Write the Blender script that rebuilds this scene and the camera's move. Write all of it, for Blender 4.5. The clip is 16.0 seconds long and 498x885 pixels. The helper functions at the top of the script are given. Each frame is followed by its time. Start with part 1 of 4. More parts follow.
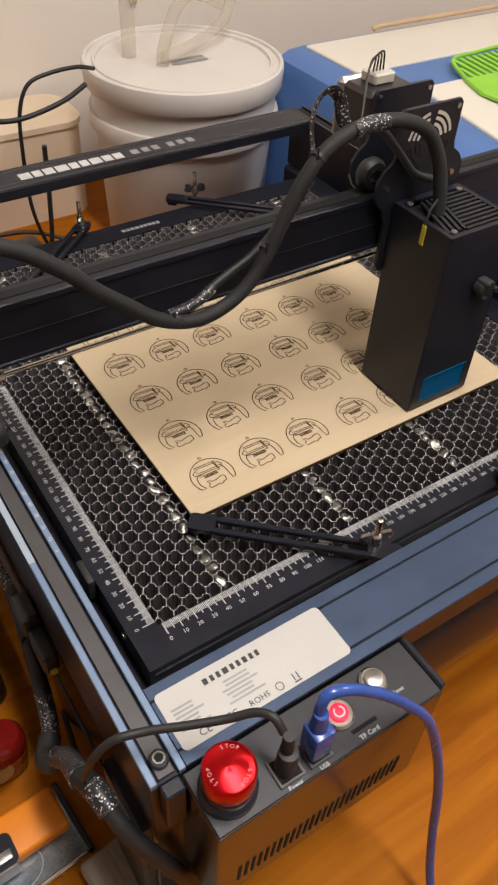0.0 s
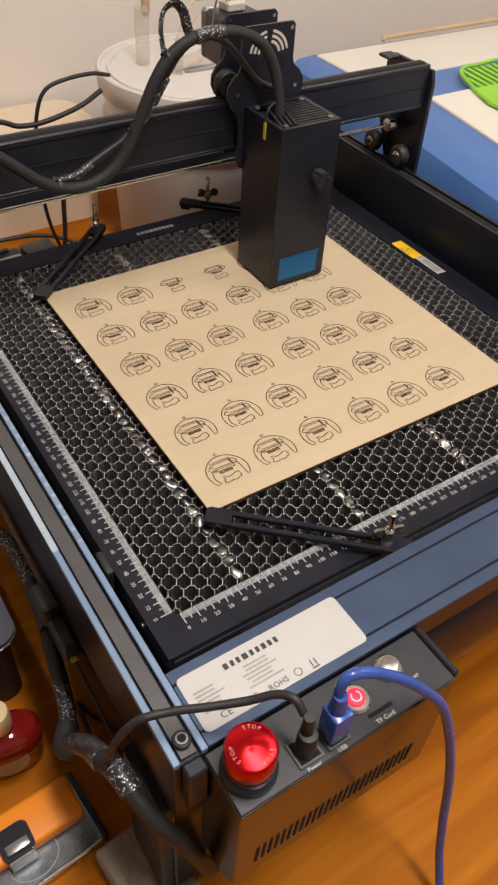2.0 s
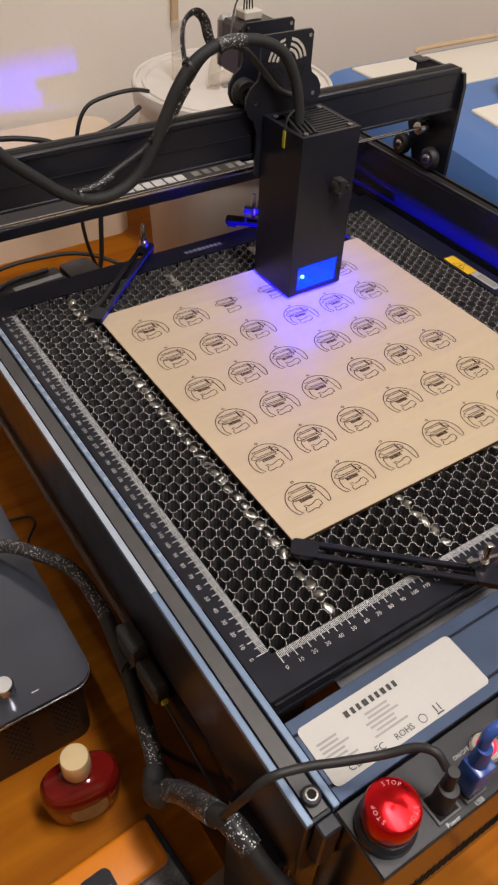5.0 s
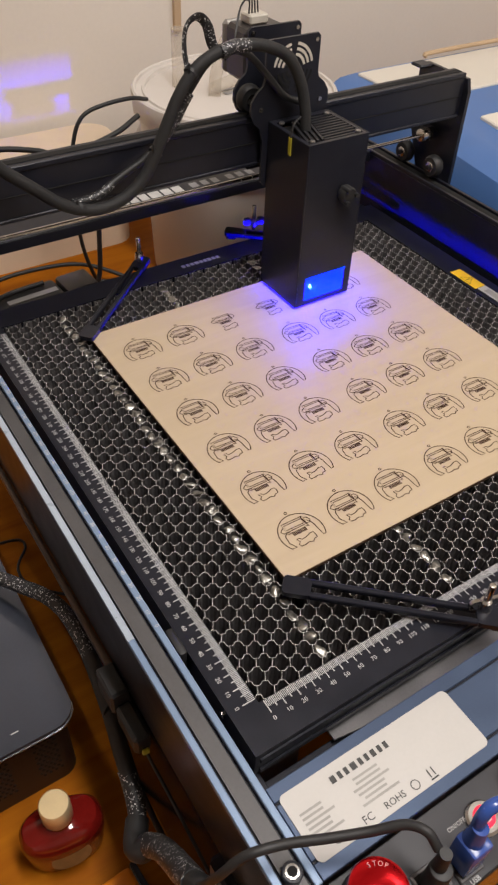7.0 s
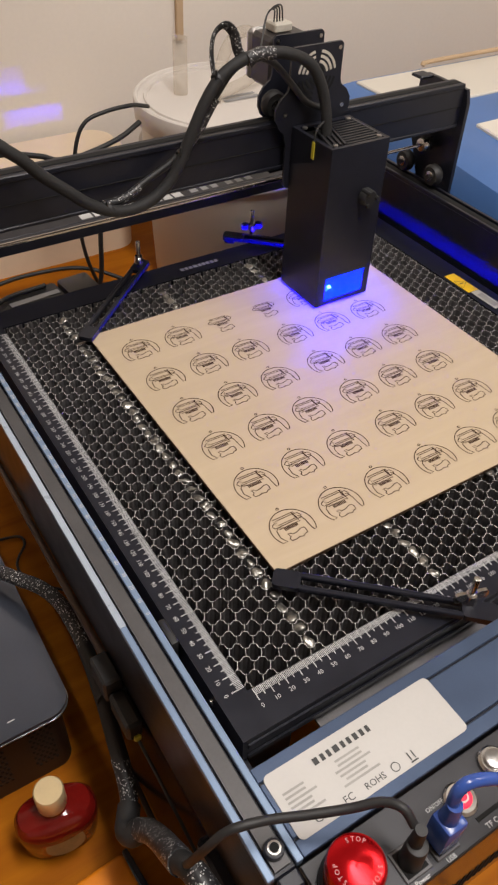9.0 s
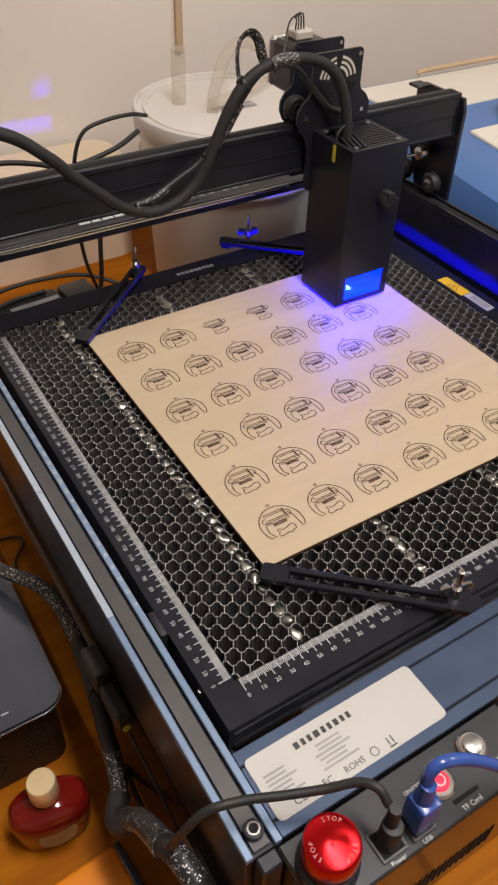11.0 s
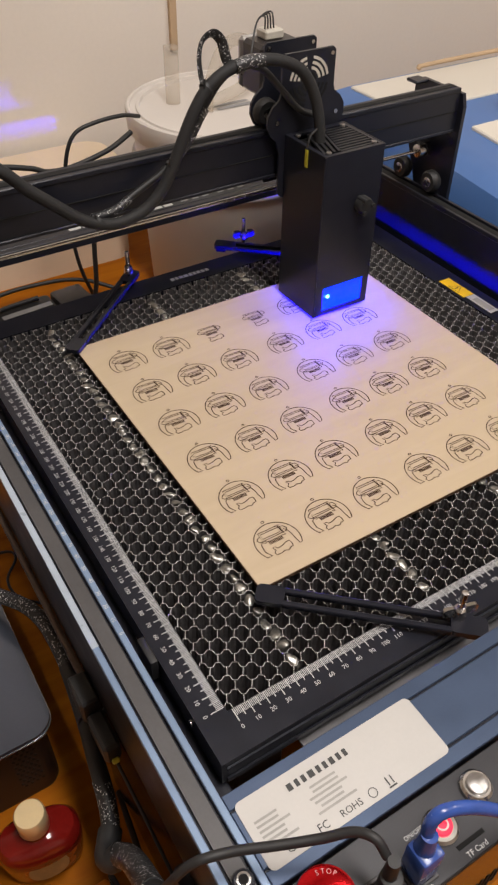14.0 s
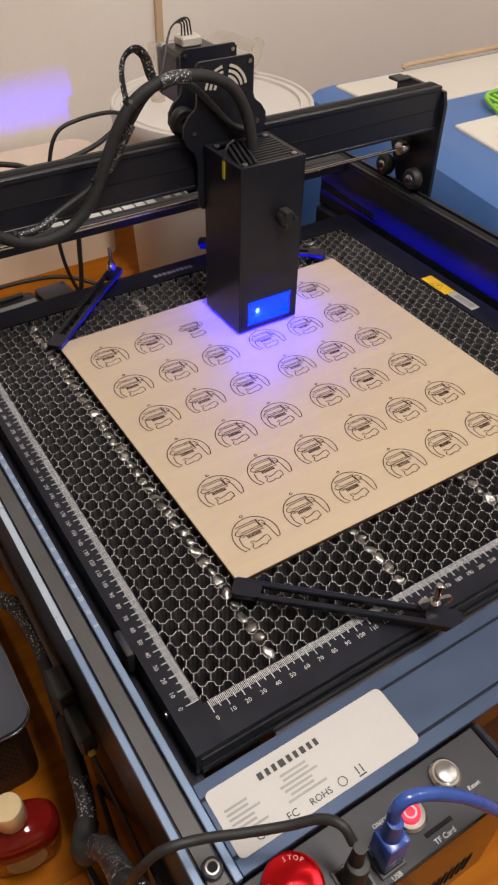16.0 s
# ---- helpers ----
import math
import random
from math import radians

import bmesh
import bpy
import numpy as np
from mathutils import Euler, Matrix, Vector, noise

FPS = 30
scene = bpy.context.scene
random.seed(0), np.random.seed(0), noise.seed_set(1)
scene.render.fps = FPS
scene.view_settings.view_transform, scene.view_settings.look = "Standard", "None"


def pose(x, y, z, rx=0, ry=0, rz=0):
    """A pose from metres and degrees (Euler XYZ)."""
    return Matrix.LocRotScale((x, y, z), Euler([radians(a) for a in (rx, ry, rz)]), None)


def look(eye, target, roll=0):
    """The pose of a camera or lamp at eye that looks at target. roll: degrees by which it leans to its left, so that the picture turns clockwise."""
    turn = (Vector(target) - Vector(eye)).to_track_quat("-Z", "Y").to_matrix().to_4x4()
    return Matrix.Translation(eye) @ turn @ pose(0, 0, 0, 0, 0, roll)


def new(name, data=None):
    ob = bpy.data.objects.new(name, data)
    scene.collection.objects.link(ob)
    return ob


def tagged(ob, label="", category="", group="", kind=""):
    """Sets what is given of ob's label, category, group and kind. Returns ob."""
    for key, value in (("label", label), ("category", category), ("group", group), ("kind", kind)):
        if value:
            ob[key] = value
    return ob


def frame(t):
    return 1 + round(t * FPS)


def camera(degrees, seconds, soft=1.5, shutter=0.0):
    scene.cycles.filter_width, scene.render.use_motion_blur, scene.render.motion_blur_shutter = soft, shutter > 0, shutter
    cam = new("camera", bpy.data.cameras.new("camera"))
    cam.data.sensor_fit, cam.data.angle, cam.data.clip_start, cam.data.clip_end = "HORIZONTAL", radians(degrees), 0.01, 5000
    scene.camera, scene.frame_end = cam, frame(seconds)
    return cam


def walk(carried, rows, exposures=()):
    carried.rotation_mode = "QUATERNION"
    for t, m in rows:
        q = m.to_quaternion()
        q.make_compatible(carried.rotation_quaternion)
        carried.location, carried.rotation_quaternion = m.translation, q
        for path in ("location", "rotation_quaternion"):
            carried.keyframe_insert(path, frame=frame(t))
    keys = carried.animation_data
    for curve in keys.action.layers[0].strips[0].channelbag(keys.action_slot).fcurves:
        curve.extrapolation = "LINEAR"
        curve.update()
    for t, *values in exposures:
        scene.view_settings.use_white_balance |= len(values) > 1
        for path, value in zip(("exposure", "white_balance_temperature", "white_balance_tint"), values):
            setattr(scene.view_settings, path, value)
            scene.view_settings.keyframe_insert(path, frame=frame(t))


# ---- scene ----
cam = camera(36.2, 16.0, soft=2.4)
PATH = [
    (0, (-0.107, -0.23, 1.322), (0.721, 0.924, -0.086), 3.7),
    (0.5, (-0.111, -0.237, 1.323), (0.721, 0.918, -0.082), 3.8),
    (1, (-0.115, -0.239, 1.324), (0.723, 0.917, -0.077), 4.1),
    (1.5, (-0.116, -0.242, 1.323), (0.719, 0.92, -0.075), 4.0),
    (2, (-0.124, -0.236, 1.324), (0.712, 0.931, -0.069), 4.2),
    (2.5, (-0.128, -0.217, 1.325), (0.707, 0.952, -0.068), 4.2),
    (3, (-0.132, -0.202, 1.318), (0.706, 0.961, -0.077), 4.1),
    (3.5, (-0.148, -0.189, 1.318), (0.701, 0.969, -0.074), 4.0),
    (4, (-0.173, -0.186, 1.319), (0.69, 0.971, -0.066), 4.0),
    (6.5, (-0.134, -0.176, 1.317), (0.692, 1.02, -0.057), 2.9),
    (7, (-0.131, -0.167, 1.316), (0.692, 1.027, -0.061), 2.8),
    (7.5, (-0.128, -0.165, 1.315), (0.695, 1.032, -0.061), 2.8),
    (8, (-0.127, -0.171, 1.318), (0.696, 1.027, -0.056), 2.8),
    (8.5, (-0.13, -0.177, 1.319), (0.691, 1.027, -0.051), 2.8),
    (9, (-0.132, -0.183, 1.32), (0.688, 1.028, -0.044), 2.8),
    (11.5, (-0.128, -0.202, 1.32), (0.675, 1.044, -0.022), 1.7),
    (12, (-0.128, -0.201, 1.319), (0.665, 1.052, -0.024), 1.3),
    (12.5, (-0.125, -0.196, 1.32), (0.664, 1.059, -0.023), 1.1),
    (13, (-0.118, -0.191, 1.314), (0.666, 1.06, -0.035), 0.9),
    (13.5, (-0.113, -0.186, 1.312), (0.677, 1.061, -0.037), 0.8),
    (14, (-0.108, -0.186, 1.315), (0.685, 1.058, -0.035), 0.9),
    (14.5, (-0.1, -0.182, 1.311), (0.698, 1.057, -0.041), 1.0),
    (15, (-0.1, -0.181, 1.312), (0.701, 1.056, -0.04), 1.0),
    (15.5, (-0.097, -0.185, 1.311), (0.706, 1.052, -0.04), 1.2),
    (16, (-0.102, -0.195, 1.314), (0.707, 1.039, -0.035), 1.4),
]
walk(cam, [(t, look(eye, target, roll)) for t, eye, target, roll in PATH],
     [(0, 0.13), (2.0, 0.13), (2.5, -0.06), (14.6, -0.06), (15.0, 0.08), (15.4, -0.08), (16.0, -0.08)])

# ---- light: a warm ceiling fitting and an added fill light in a closed room ----
scene.view_settings.exposure = 0.0
world = bpy.data.worlds.new("room_air")
scene.world = world
world.use_nodes = True
world.node_tree.nodes["Background"].inputs[0].default_value = (1.0, 0.86, 0.7, 1)
world.node_tree.nodes["Background"].inputs[1].default_value = 0.12


def lamp(name, place, wide, deep, watts, colour):
    """A flat rectangular light that shines down."""
    data = bpy.data.lights.new(name, "AREA")
    data.shape, data.size, data.size_y, data.energy, data.color = "RECTANGLE", wide, deep, watts, colour
    ob = new(name, data)
    ob.matrix_world = pose(*place)
    return ob


lamp("ceiling_lamp", (0.16, -0.30, 2.34), 0.16, 0.85, 23.5, (1.0, 0.935, 0.885))
# added fill, no known fitting: brightens the wall and cutter on the right
lamp("right_fill_light", (1.25, -0.45, 2.34), 0.16, 0.85, 13, (1.0, 0.935, 0.885))


# ---- materials ----
def mat(name, colour, rough=0.5, metal=0.0, dark=0.75, scale=60.0, bump=0.0, fine=600.0, stretch=(1, 1, 1), spec=0.5, coat=0.0, spread=0.08):
    m = bpy.data.materials.new(name)
    m.use_nodes = True
    t = m.node_tree
    n, l = t.nodes, t.links
    p = n["Principled BSDF"]
    tc = n.new("ShaderNodeTexCoord")
    mp = n.new("ShaderNodeMapping")
    mp.inputs["Scale"].default_value = stretch
    l.new(tc.outputs["Object"], mp.inputs["Vector"])
    big = n.new("ShaderNodeTexNoise")
    big.inputs["Scale"].default_value, big.inputs["Detail"].default_value = scale, 5.0
    small = n.new("ShaderNodeTexNoise")
    small.inputs["Scale"].default_value, small.inputs["Detail"].default_value = fine, 3.0
    l.new(mp.outputs[0], big.inputs["Vector"])
    l.new(mp.outputs[0], small.inputs["Vector"])
    add = n.new("ShaderNodeMath")
    add.operation = "MULTIPLY_ADD"
    add.inputs[1].default_value = 0.35
    l.new(small.outputs[0], add.inputs[0])
    l.new(big.outputs[0], add.inputs[2])
    ramp = n.new("ShaderNodeValToRGB")
    ramp.color_ramp.elements[0].position, ramp.color_ramp.elements[1].position = 0.45, 0.9
    ramp.color_ramp.elements[0].color = (*[c * dark for c in colour], 1)
    ramp.color_ramp.elements[1].color = (*colour, 1)
    l.new(add.outputs[0], ramp.inputs[0])
    l.new(ramp.outputs[0], p.inputs["Base Color"])
    rr = n.new("ShaderNodeMapRange")
    rr.inputs["To Min"].default_value, rr.inputs["To Max"].default_value = max(rough - spread, 0.02), min(rough + spread, 1)
    l.new(big.outputs[0], rr.inputs["Value"])
    l.new(rr.outputs[0], p.inputs["Roughness"])
    p.inputs["Metallic"].default_value = metal
    p.inputs["Specular IOR Level"].default_value = spec
    p.inputs["Coat Weight"].default_value = coat
    if bump:
        b = n.new("ShaderNodeBump")
        b.inputs["Strength"].default_value, b.inputs["Distance"].default_value = bump, 0.0006
        l.new(add.outputs[0], b.inputs["Height"])
        l.new(b.outputs[0], p.inputs["Normal"])
    return m


def glow(name, colour, strength):
    m = mat(name, colour)
    p = m.node_tree.nodes["Principled BSDF"]
    p.inputs["Emission Color"].default_value = (*colour, 1)
    p.inputs["Emission Strength"].default_value = strength
    return m


def wood_mat(name, pale, deep, rough, coat, wave=9.0, stretch=(1, 12, 12), spec=0.5):
    m = mat(name, pale, rough, bump=0.08, stretch=stretch, coat=coat, spec=spec)
    t = m.node_tree
    n, l = t.nodes, t.links
    tc = n.new("ShaderNodeTexCoord")
    mp = n.new("ShaderNodeMapping")
    mp.inputs["Scale"].default_value = stretch
    l.new(tc.outputs["Object"], mp.inputs["Vector"])
    ns = n.new("ShaderNodeTexNoise")
    ns.inputs["Scale"].default_value, ns.inputs["Detail"].default_value, ns.inputs["Distortion"].default_value = wave, 8.0, 0.6
    l.new(mp.outputs[0], ns.inputs["Vector"])
    ramp = n.new("ShaderNodeValToRGB")
    ramp.color_ramp.elements[0].position, ramp.color_ramp.elements[1].position = 0.32, 0.68
    ramp.color_ramp.elements[0].color, ramp.color_ramp.elements[1].color = (*deep, 1), (*pale, 1)
    l.new(ns.outputs[0], ramp.inputs[0])
    l.new(ramp.outputs[0], n["Principled BSDF"].inputs["Base Color"])
    return m


def clear(name, colour, rough, gloss=0.07):
    """A thin tinted pane: light passes straight, with gloss on it."""
    m = bpy.data.materials.new(name)
    m.use_nodes = True
    t = m.node_tree
    n, l = t.nodes, t.links
    n.remove(n["Principled BSDF"])
    a, g, mx = n.new("ShaderNodeBsdfTransparent"), n.new("ShaderNodeBsdfGlossy"), n.new("ShaderNodeMixShader")
    a.inputs[0].default_value, g.inputs["Roughness"].default_value, mx.inputs[0].default_value = (*colour, 1), rough, gloss
    l.new(a.outputs[0], mx.inputs[1])
    l.new(g.outputs[0], mx.inputs[2])
    l.new(mx.outputs[0], n["Material Output"].inputs[0])
    return m


def cloudy(name, colour, pale, share, rough=0.2):
    """A tinted plastic that lets part of the light pass and scatters the rest."""
    m = clear(name, colour, rough)
    t = m.node_tree
    n, l = t.nodes, t.links
    tr, df, a, b = n.new("ShaderNodeBsdfTranslucent"), n.new("ShaderNodeBsdfDiffuse"), n.new("ShaderNodeMixShader"), n.new("ShaderNodeMixShader")
    tr.inputs[0].default_value = df.inputs[0].default_value = (*pale, 1)
    a.inputs[0].default_value, b.inputs[0].default_value = 0.5, share
    l.new(tr.outputs[0], a.inputs[1])
    l.new(df.outputs[0], a.inputs[2])
    l.new(n["Mix Shader"].outputs[0], b.inputs[1])
    l.new(a.outputs[0], b.inputs[2])
    l.new(b.outputs[0], n["Material Output"].inputs[0])
    return m


def braid_mat(name):
    m = mat(name, (0.02, 0.02, 0.022), 0.45)
    t = m.node_tree
    n, l = t.nodes, t.links
    v = n.new("ShaderNodeTexVoronoi")
    v.inputs["Scale"].default_value = 1400.0
    tc = n.new("ShaderNodeTexCoord")
    l.new(tc.outputs["Object"], v.inputs["Vector"])
    r = n.new("ShaderNodeValToRGB")
    r.color_ramp.elements[0].position, r.color_ramp.elements[1].position = 0.77, 0.88
    r.color_ramp.elements[0].color, r.color_ramp.elements[1].color = (0.016, 0.016, 0.018, 1), (0.75, 0.75, 0.75, 1)
    l.new(v.outputs["Color"], r.inputs[0])
    l.new(r.outputs[0], n["Principled BSDF"].inputs["Base Color"])
    return m


M_WALL = mat("wall_paint", (0.80, 0.735, 0.66), 0.85, scale=3, dark=0.93, bump=0.15, fine=180)
M_CEIL = mat("ceiling_paint", (0.75, 0.72, 0.66), 0.9, scale=3, dark=0.95)
M_FLOOR = wood_mat("floor_boards", (0.24, 0.13, 0.06), (0.15, 0.07, 0.03), 0.45, 0.1)
M_TABLE = wood_mat("varnished_pine", (0.41, 0.136, 0.0050), (0.27, 0.076, 0.0026), 0.5, 0.0, 5.0, spec=0.08)
M_RAIL = mat("slate_blue_anodised", (0.056, 0.084, 0.148), 0.40, 0.5, 0.85, 40, 0.1, 900)
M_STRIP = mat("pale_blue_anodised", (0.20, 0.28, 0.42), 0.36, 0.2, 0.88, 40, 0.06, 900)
M_GROOVE = mat("grey_slot", (0.095, 0.092, 0.095), 0.5, 0.4, 0.8, 50)
M_BLACK = mat("black_anodised", (0.015, 0.016, 0.024), 0.32, 0.1, 0.75, 60, 0.12, 1500, spec=0.30)
M_GLOSSBLACK = mat("gloss_black_paint", (0.012, 0.011, 0.016), 0.14, 0.0, 0.8, 30, 0.05, 900, spec=0.5)
M_SHEET = mat("black_powder_coat", (0.016, 0.017, 0.025), 0.33, 0.1, 0.8, 80, 0.2, 2500, spec=0.36)
M_PANEL = mat("dark_grey_panel", (0.032, 0.032, 0.037), 0.42, 0.3, 0.8, 50, 0.1, 1500)
M_CARD = mat("satin_black_case", (0.11, 0.095, 0.085), 0.2, 0.9, 0.8, 50, 0.05, 900)
M_RUBBER = mat("black_rubber", (0.017, 0.017, 0.018), 0.55, 0, 0.7, 120, 0.2, 1800)
M_FABRIC = mat("woven_sleeve", (0.012, 0.012, 0.013), 0.7, 0, 0.6, 300, 0.6, 2600)
M_BRAID = braid_mat("speckled_braid")
M_STEEL = mat("bright_steel", (0.62, 0.60, 0.57), 0.25, 1.0, 0.8, 120, 0.05)
M_ALU = mat("brushed_aluminium", (0.42, 0.41, 0.40), 0.32, 0.9, 0.75, 30, 0.15, 700, (1, 14, 1))
M_COMB = mat("galvanised_honeycomb", (0.27, 0.26, 0.265), 0.38, 0.7, 0.6, 90, 0.2, 900)
# bare cut metal, brightened in colour for the light the cell tops catch
M_CUT = mat("bare_cut_edge_lit", (0.72, 0.70, 0.69), 0.42, 0.3, 0.85, 300)
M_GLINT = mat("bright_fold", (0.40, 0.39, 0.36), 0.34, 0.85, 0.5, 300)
M_TRAY = mat("sooty_tray", (0.085, 0.07, 0.07), 0.45, 0.4, 0.5, 18, 0.2)
M_WHITE = mat("white_print", (0.62, 0.62, 0.62), 0.5)
M_FAINT = mat("grey_print", (0.30, 0.30, 0.31), 0.5)
M_PLY = wood_mat("pale_plywood", (0.50, 0.398, 0.262), (0.47, 0.370, 0.240), 0.6, 0.0, 5.0, (2, 16, 16))
M_PLYEDGE = mat("scorched_ply_edge", (0.085, 0.045, 0.022), 0.75)
M_BURN = mat("engraved_char", (0.050, 0.024, 0.012), 0.9, 0, 0.6, 500, spec=0.15)
M_LABEL = mat("silver_label", (0.47, 0.455, 0.435), 0.48, 0.1, 0.93, 20)
M_INK = mat("label_ink", (0.03, 0.03, 0.03), 0.5)
M_INKPALE = mat("small_label_ink", (0.33, 0.32, 0.30), 0.5)
M_PAIL = mat("white_pail_plastic", (0.66, 0.62, 0.58), 0.38, 0, 0.93, 12, 0.08)
M_TUBE = cloudy("cloudy_vinyl", (0.93, 0.91, 0.88), (0.82, 0.79, 0.73), 0.2, 0.3)
M_CUTBLUE = mat("blue_paint", (0.075, 0.17, 0.42), 0.38, 0, 0.88, 15, 0.1)
M_CUTWHITE = mat("cream_enamel", (0.70, 0.66, 0.58), 0.35, 0, 0.95, 10, 0.08)
M_GREEN = mat("lime_plastic", (0.27, 0.62, 0.04), 0.4, 0, 0.85, 30)
M_RED = mat("red_anodised", (0.66, 0.010, 0.016), 0.26, 0.85, 0.8, 40, 0.05, 900)
RED = M_RED.node_tree
RED_TANGENT = RED.nodes.new("ShaderNodeTangent")
RED_TANGENT.direction_type, RED_TANGENT.axis = "RADIAL", "Z"
RED.nodes["Principled BSDF"].inputs["Anisotropic"].default_value = 0.85
RED.links.new(RED_TANGENT.outputs[0], RED.nodes["Principled BSDF"].inputs["Tangent"])
M_USB = mat("blue_cable_pvc", (0.035, 0.085, 0.34), 0.24, 0, 0.8, 200)
M_YELLOW = mat("yellow_label", (0.85, 0.52, 0.02), 0.45, 0, 0.92, 60)
M_YTAG = mat("yellow_heat_shrink", (0.50, 0.43, 0.03), 0.5, 0, 0.85, 200)
M_BLUEWIN = cloudy("blue_acrylic", (0.07, 0.36, 0.62), (0.015, 0.50, 1.0), 0.34, 0.12)
M_LASER = glow("laser_spot_light", (0.004, 0.001, 1.0), 200000.0)
M_LED = glow("red_indicator", (1.0, 0.012, 0.05), 1.0)
M_BOTTLE = mat("red_brown_liquor", (0.16, 0.008, 0.006), 0.07, 0, 0.7, 60)
M_AMBER = mat("amber_glass_base", (0.36, 0.085, 0.012), 0.09, 0, 0.28, 110)
M_BROWN = mat("brown_paper_label", (0.23, 0.11, 0.035), 0.5, 0, 0.7, 120)
M_GOLD = mat("champagne_cap", (0.78, 0.62, 0.36), 0.38, 0.55, 0.9, 60)
M_GLOSS = mat("gloss_black_lid", (0.10, 0.112, 0.145), 0.16, 0.6, 0.85, 8)
M_GRILLE = mat("brown_black_grille", (0.035, 0.018, 0.012), 0.5, 0.2)
M_HOLE = mat("dark_hole", (0.004, 0.004, 0.004), 0.9)
M_ORANGE = mat("orange_shell", (0.80, 0.24, 0.006), 0.5, 0, 0.9, 60)
M_TAN = mat("tan_card", (0.56, 0.40, 0.25), 0.75, 0, 0.85, 20, 0.2)
M_PICTURE = mat("glossy_print_tin", (0.40, 0.47, 0.54), 0.16, 0.6, 0.2, 38, coat=0.5)
M_PLATE = mat("dull_aluminium", (0.17, 0.165, 0.17), 0.42, 0.8, 0.75, 30, 0.15, 700)
M_STOPINK = mat("faint_pink_print", (0.62, 0.20, 0.20), 0.4)
M_LIP = mat("worn_dark_metal", (0.15, 0.115, 0.10), 0.33, 0.6, 0.6, 60, 0.1)
M_FILM = mat("clear_film", (0.42, 0.49, 0.58), 0.3, 0.2, 0.85, 60)
M_BIN = mat("pale_tan_card", (0.76, 0.62, 0.46), 0.7, 0, 0.9, 20, 0.1)
M_MOTOR = mat("motor_case", (0.045, 0.04, 0.04), 0.35, 0.4, 0.8, 60)
M_OLDWOOD = wood_mat("worn_grey_wood", (0.27, 0.22, 0.17), (0.16, 0.125, 0.095), 0.75, 0.0, 14.0, (12, 2, 12))
# connector plastic, and the paint for fan slots with brightness behind them
M_PLUG_SLOT = mat("ivory_connector_lit_slot", (0.62, 0.58, 0.5), 0.45)
M_CREAMWIRE = mat("cream_wire", (0.62, 0.50, 0.36), 0.5)


# ---- building helpers ----
def part(name, bm, material, parent=None, label="", smooth=False):
    me = bpy.data.meshes.new(name)
    bm.normal_update()
    bm.to_mesh(me)
    bm.free()
    me.materials.append(material)
    if smooth:
        me.polygons.foreach_set("use_smooth", [True] * len(me.polygons))
        me.set_sharp_from_angle(angle=radians(38))
    ob = new(name, me)
    if parent:
        ob.parent = parent
    return tagged(ob, label)


def thing(name, label, category, at=(0, 0, 0), rz=0, group="", kind=""):
    ob = new(name)
    ob.empty_display_size = 0.02
    ob.matrix_world = pose(*at, 0, 0, rz)
    return tagged(ob, label, category, group, kind)


def box(x0, x1, y0, y1, z0, z1, bevel=0.0, bm=None, turn=None, seg=1):
    own = bm is None
    b = bmesh.new()
    bmesh.ops.create_cube(b, size=1, matrix=Matrix.Translation(((x0 + x1) / 2, (y0 + y1) / 2, (z0 + z1) / 2)) @ Matrix.Diagonal((x1 - x0, y1 - y0, z1 - z0, 1)))
    if bevel:
        bmesh.ops.bevel(b, geom=b.edges[:], offset=bevel, segments=seg, affect="EDGES", profile=0.5)
    if turn is not None:
        b.transform(turn)
    return b if own else merge(bm, b)


def merge(bm, b):
    me = bpy.data.meshes.new("tmp")
    b.to_mesh(me)
    b.free()
    bm.from_mesh(me)
    bpy.data.meshes.remove(me)
    return bm


def cyl(x, y, z0, z1, r, r2=None, n=24, bm=None, bevel=0.0, turn=None):
    b = bmesh.new()
    bmesh.ops.create_cone(b, cap_ends=True, segments=n, radius1=r, radius2=r if r2 is None else r2, depth=z1 - z0, matrix=Matrix.Translation((x, y, (z0 + z1) / 2)))
    if bevel:
        bmesh.ops.bevel(b, geom=[e for e in b.edges if len(e.link_faces) == 2 and any(len(f.verts) > 4 for f in e.link_faces)], offset=bevel, segments=2, affect="EDGES", profile=0.5)
    if turn is not None:
        b.transform(turn)
    return b if bm is None else merge(bm, b)


def lying(x, y, z, axis):
    """Turns something built round the z axis at the origin to lie along x or y at a place."""
    return pose(x, y, z, 0, 90, 0) if axis == "x" else pose(x, y, z, -90, 0, 0)


def lathe(profile, n=48, bm=None, at=(0, 0, 0)):
    b = bmesh.new()
    rings = []
    for r, z in profile:
        rings.append([b.verts.new((at[0] + r * math.cos(2 * math.pi * i / n), at[1] + r * math.sin(2 * math.pi * i / n), at[2] + z)) for i in range(n)])
    for a, c in zip(rings, rings[1:]):
        for i in range(n):
            b.faces.new((a[i], a[(i + 1) % n], c[(i + 1) % n], c[i]))
    for ring, flip in ((rings[0], True), (rings[-1], False)):
        b.faces.new(ring[::-1] if flip else ring)
    return b if bm is None else merge(bm, b)


def spline(points, per=8):
    p = [Vector(q) for q in points]
    p = [2 * p[0] - p[1], *p, 2 * p[-1] - p[-2]]
    out = []
    for i in range(1, len(p) - 2):
        for k in range(per):
            t = k / per
            a, b, c, d = p[i - 1:i + 3]
            out.append(0.5 * (2 * b + (c - a) * t + (2 * a - 5 * b + 4 * c - d) * t * t + (3 * b - a - 3 * c + d) * t ** 3))
    out.append(p[-2])
    return out


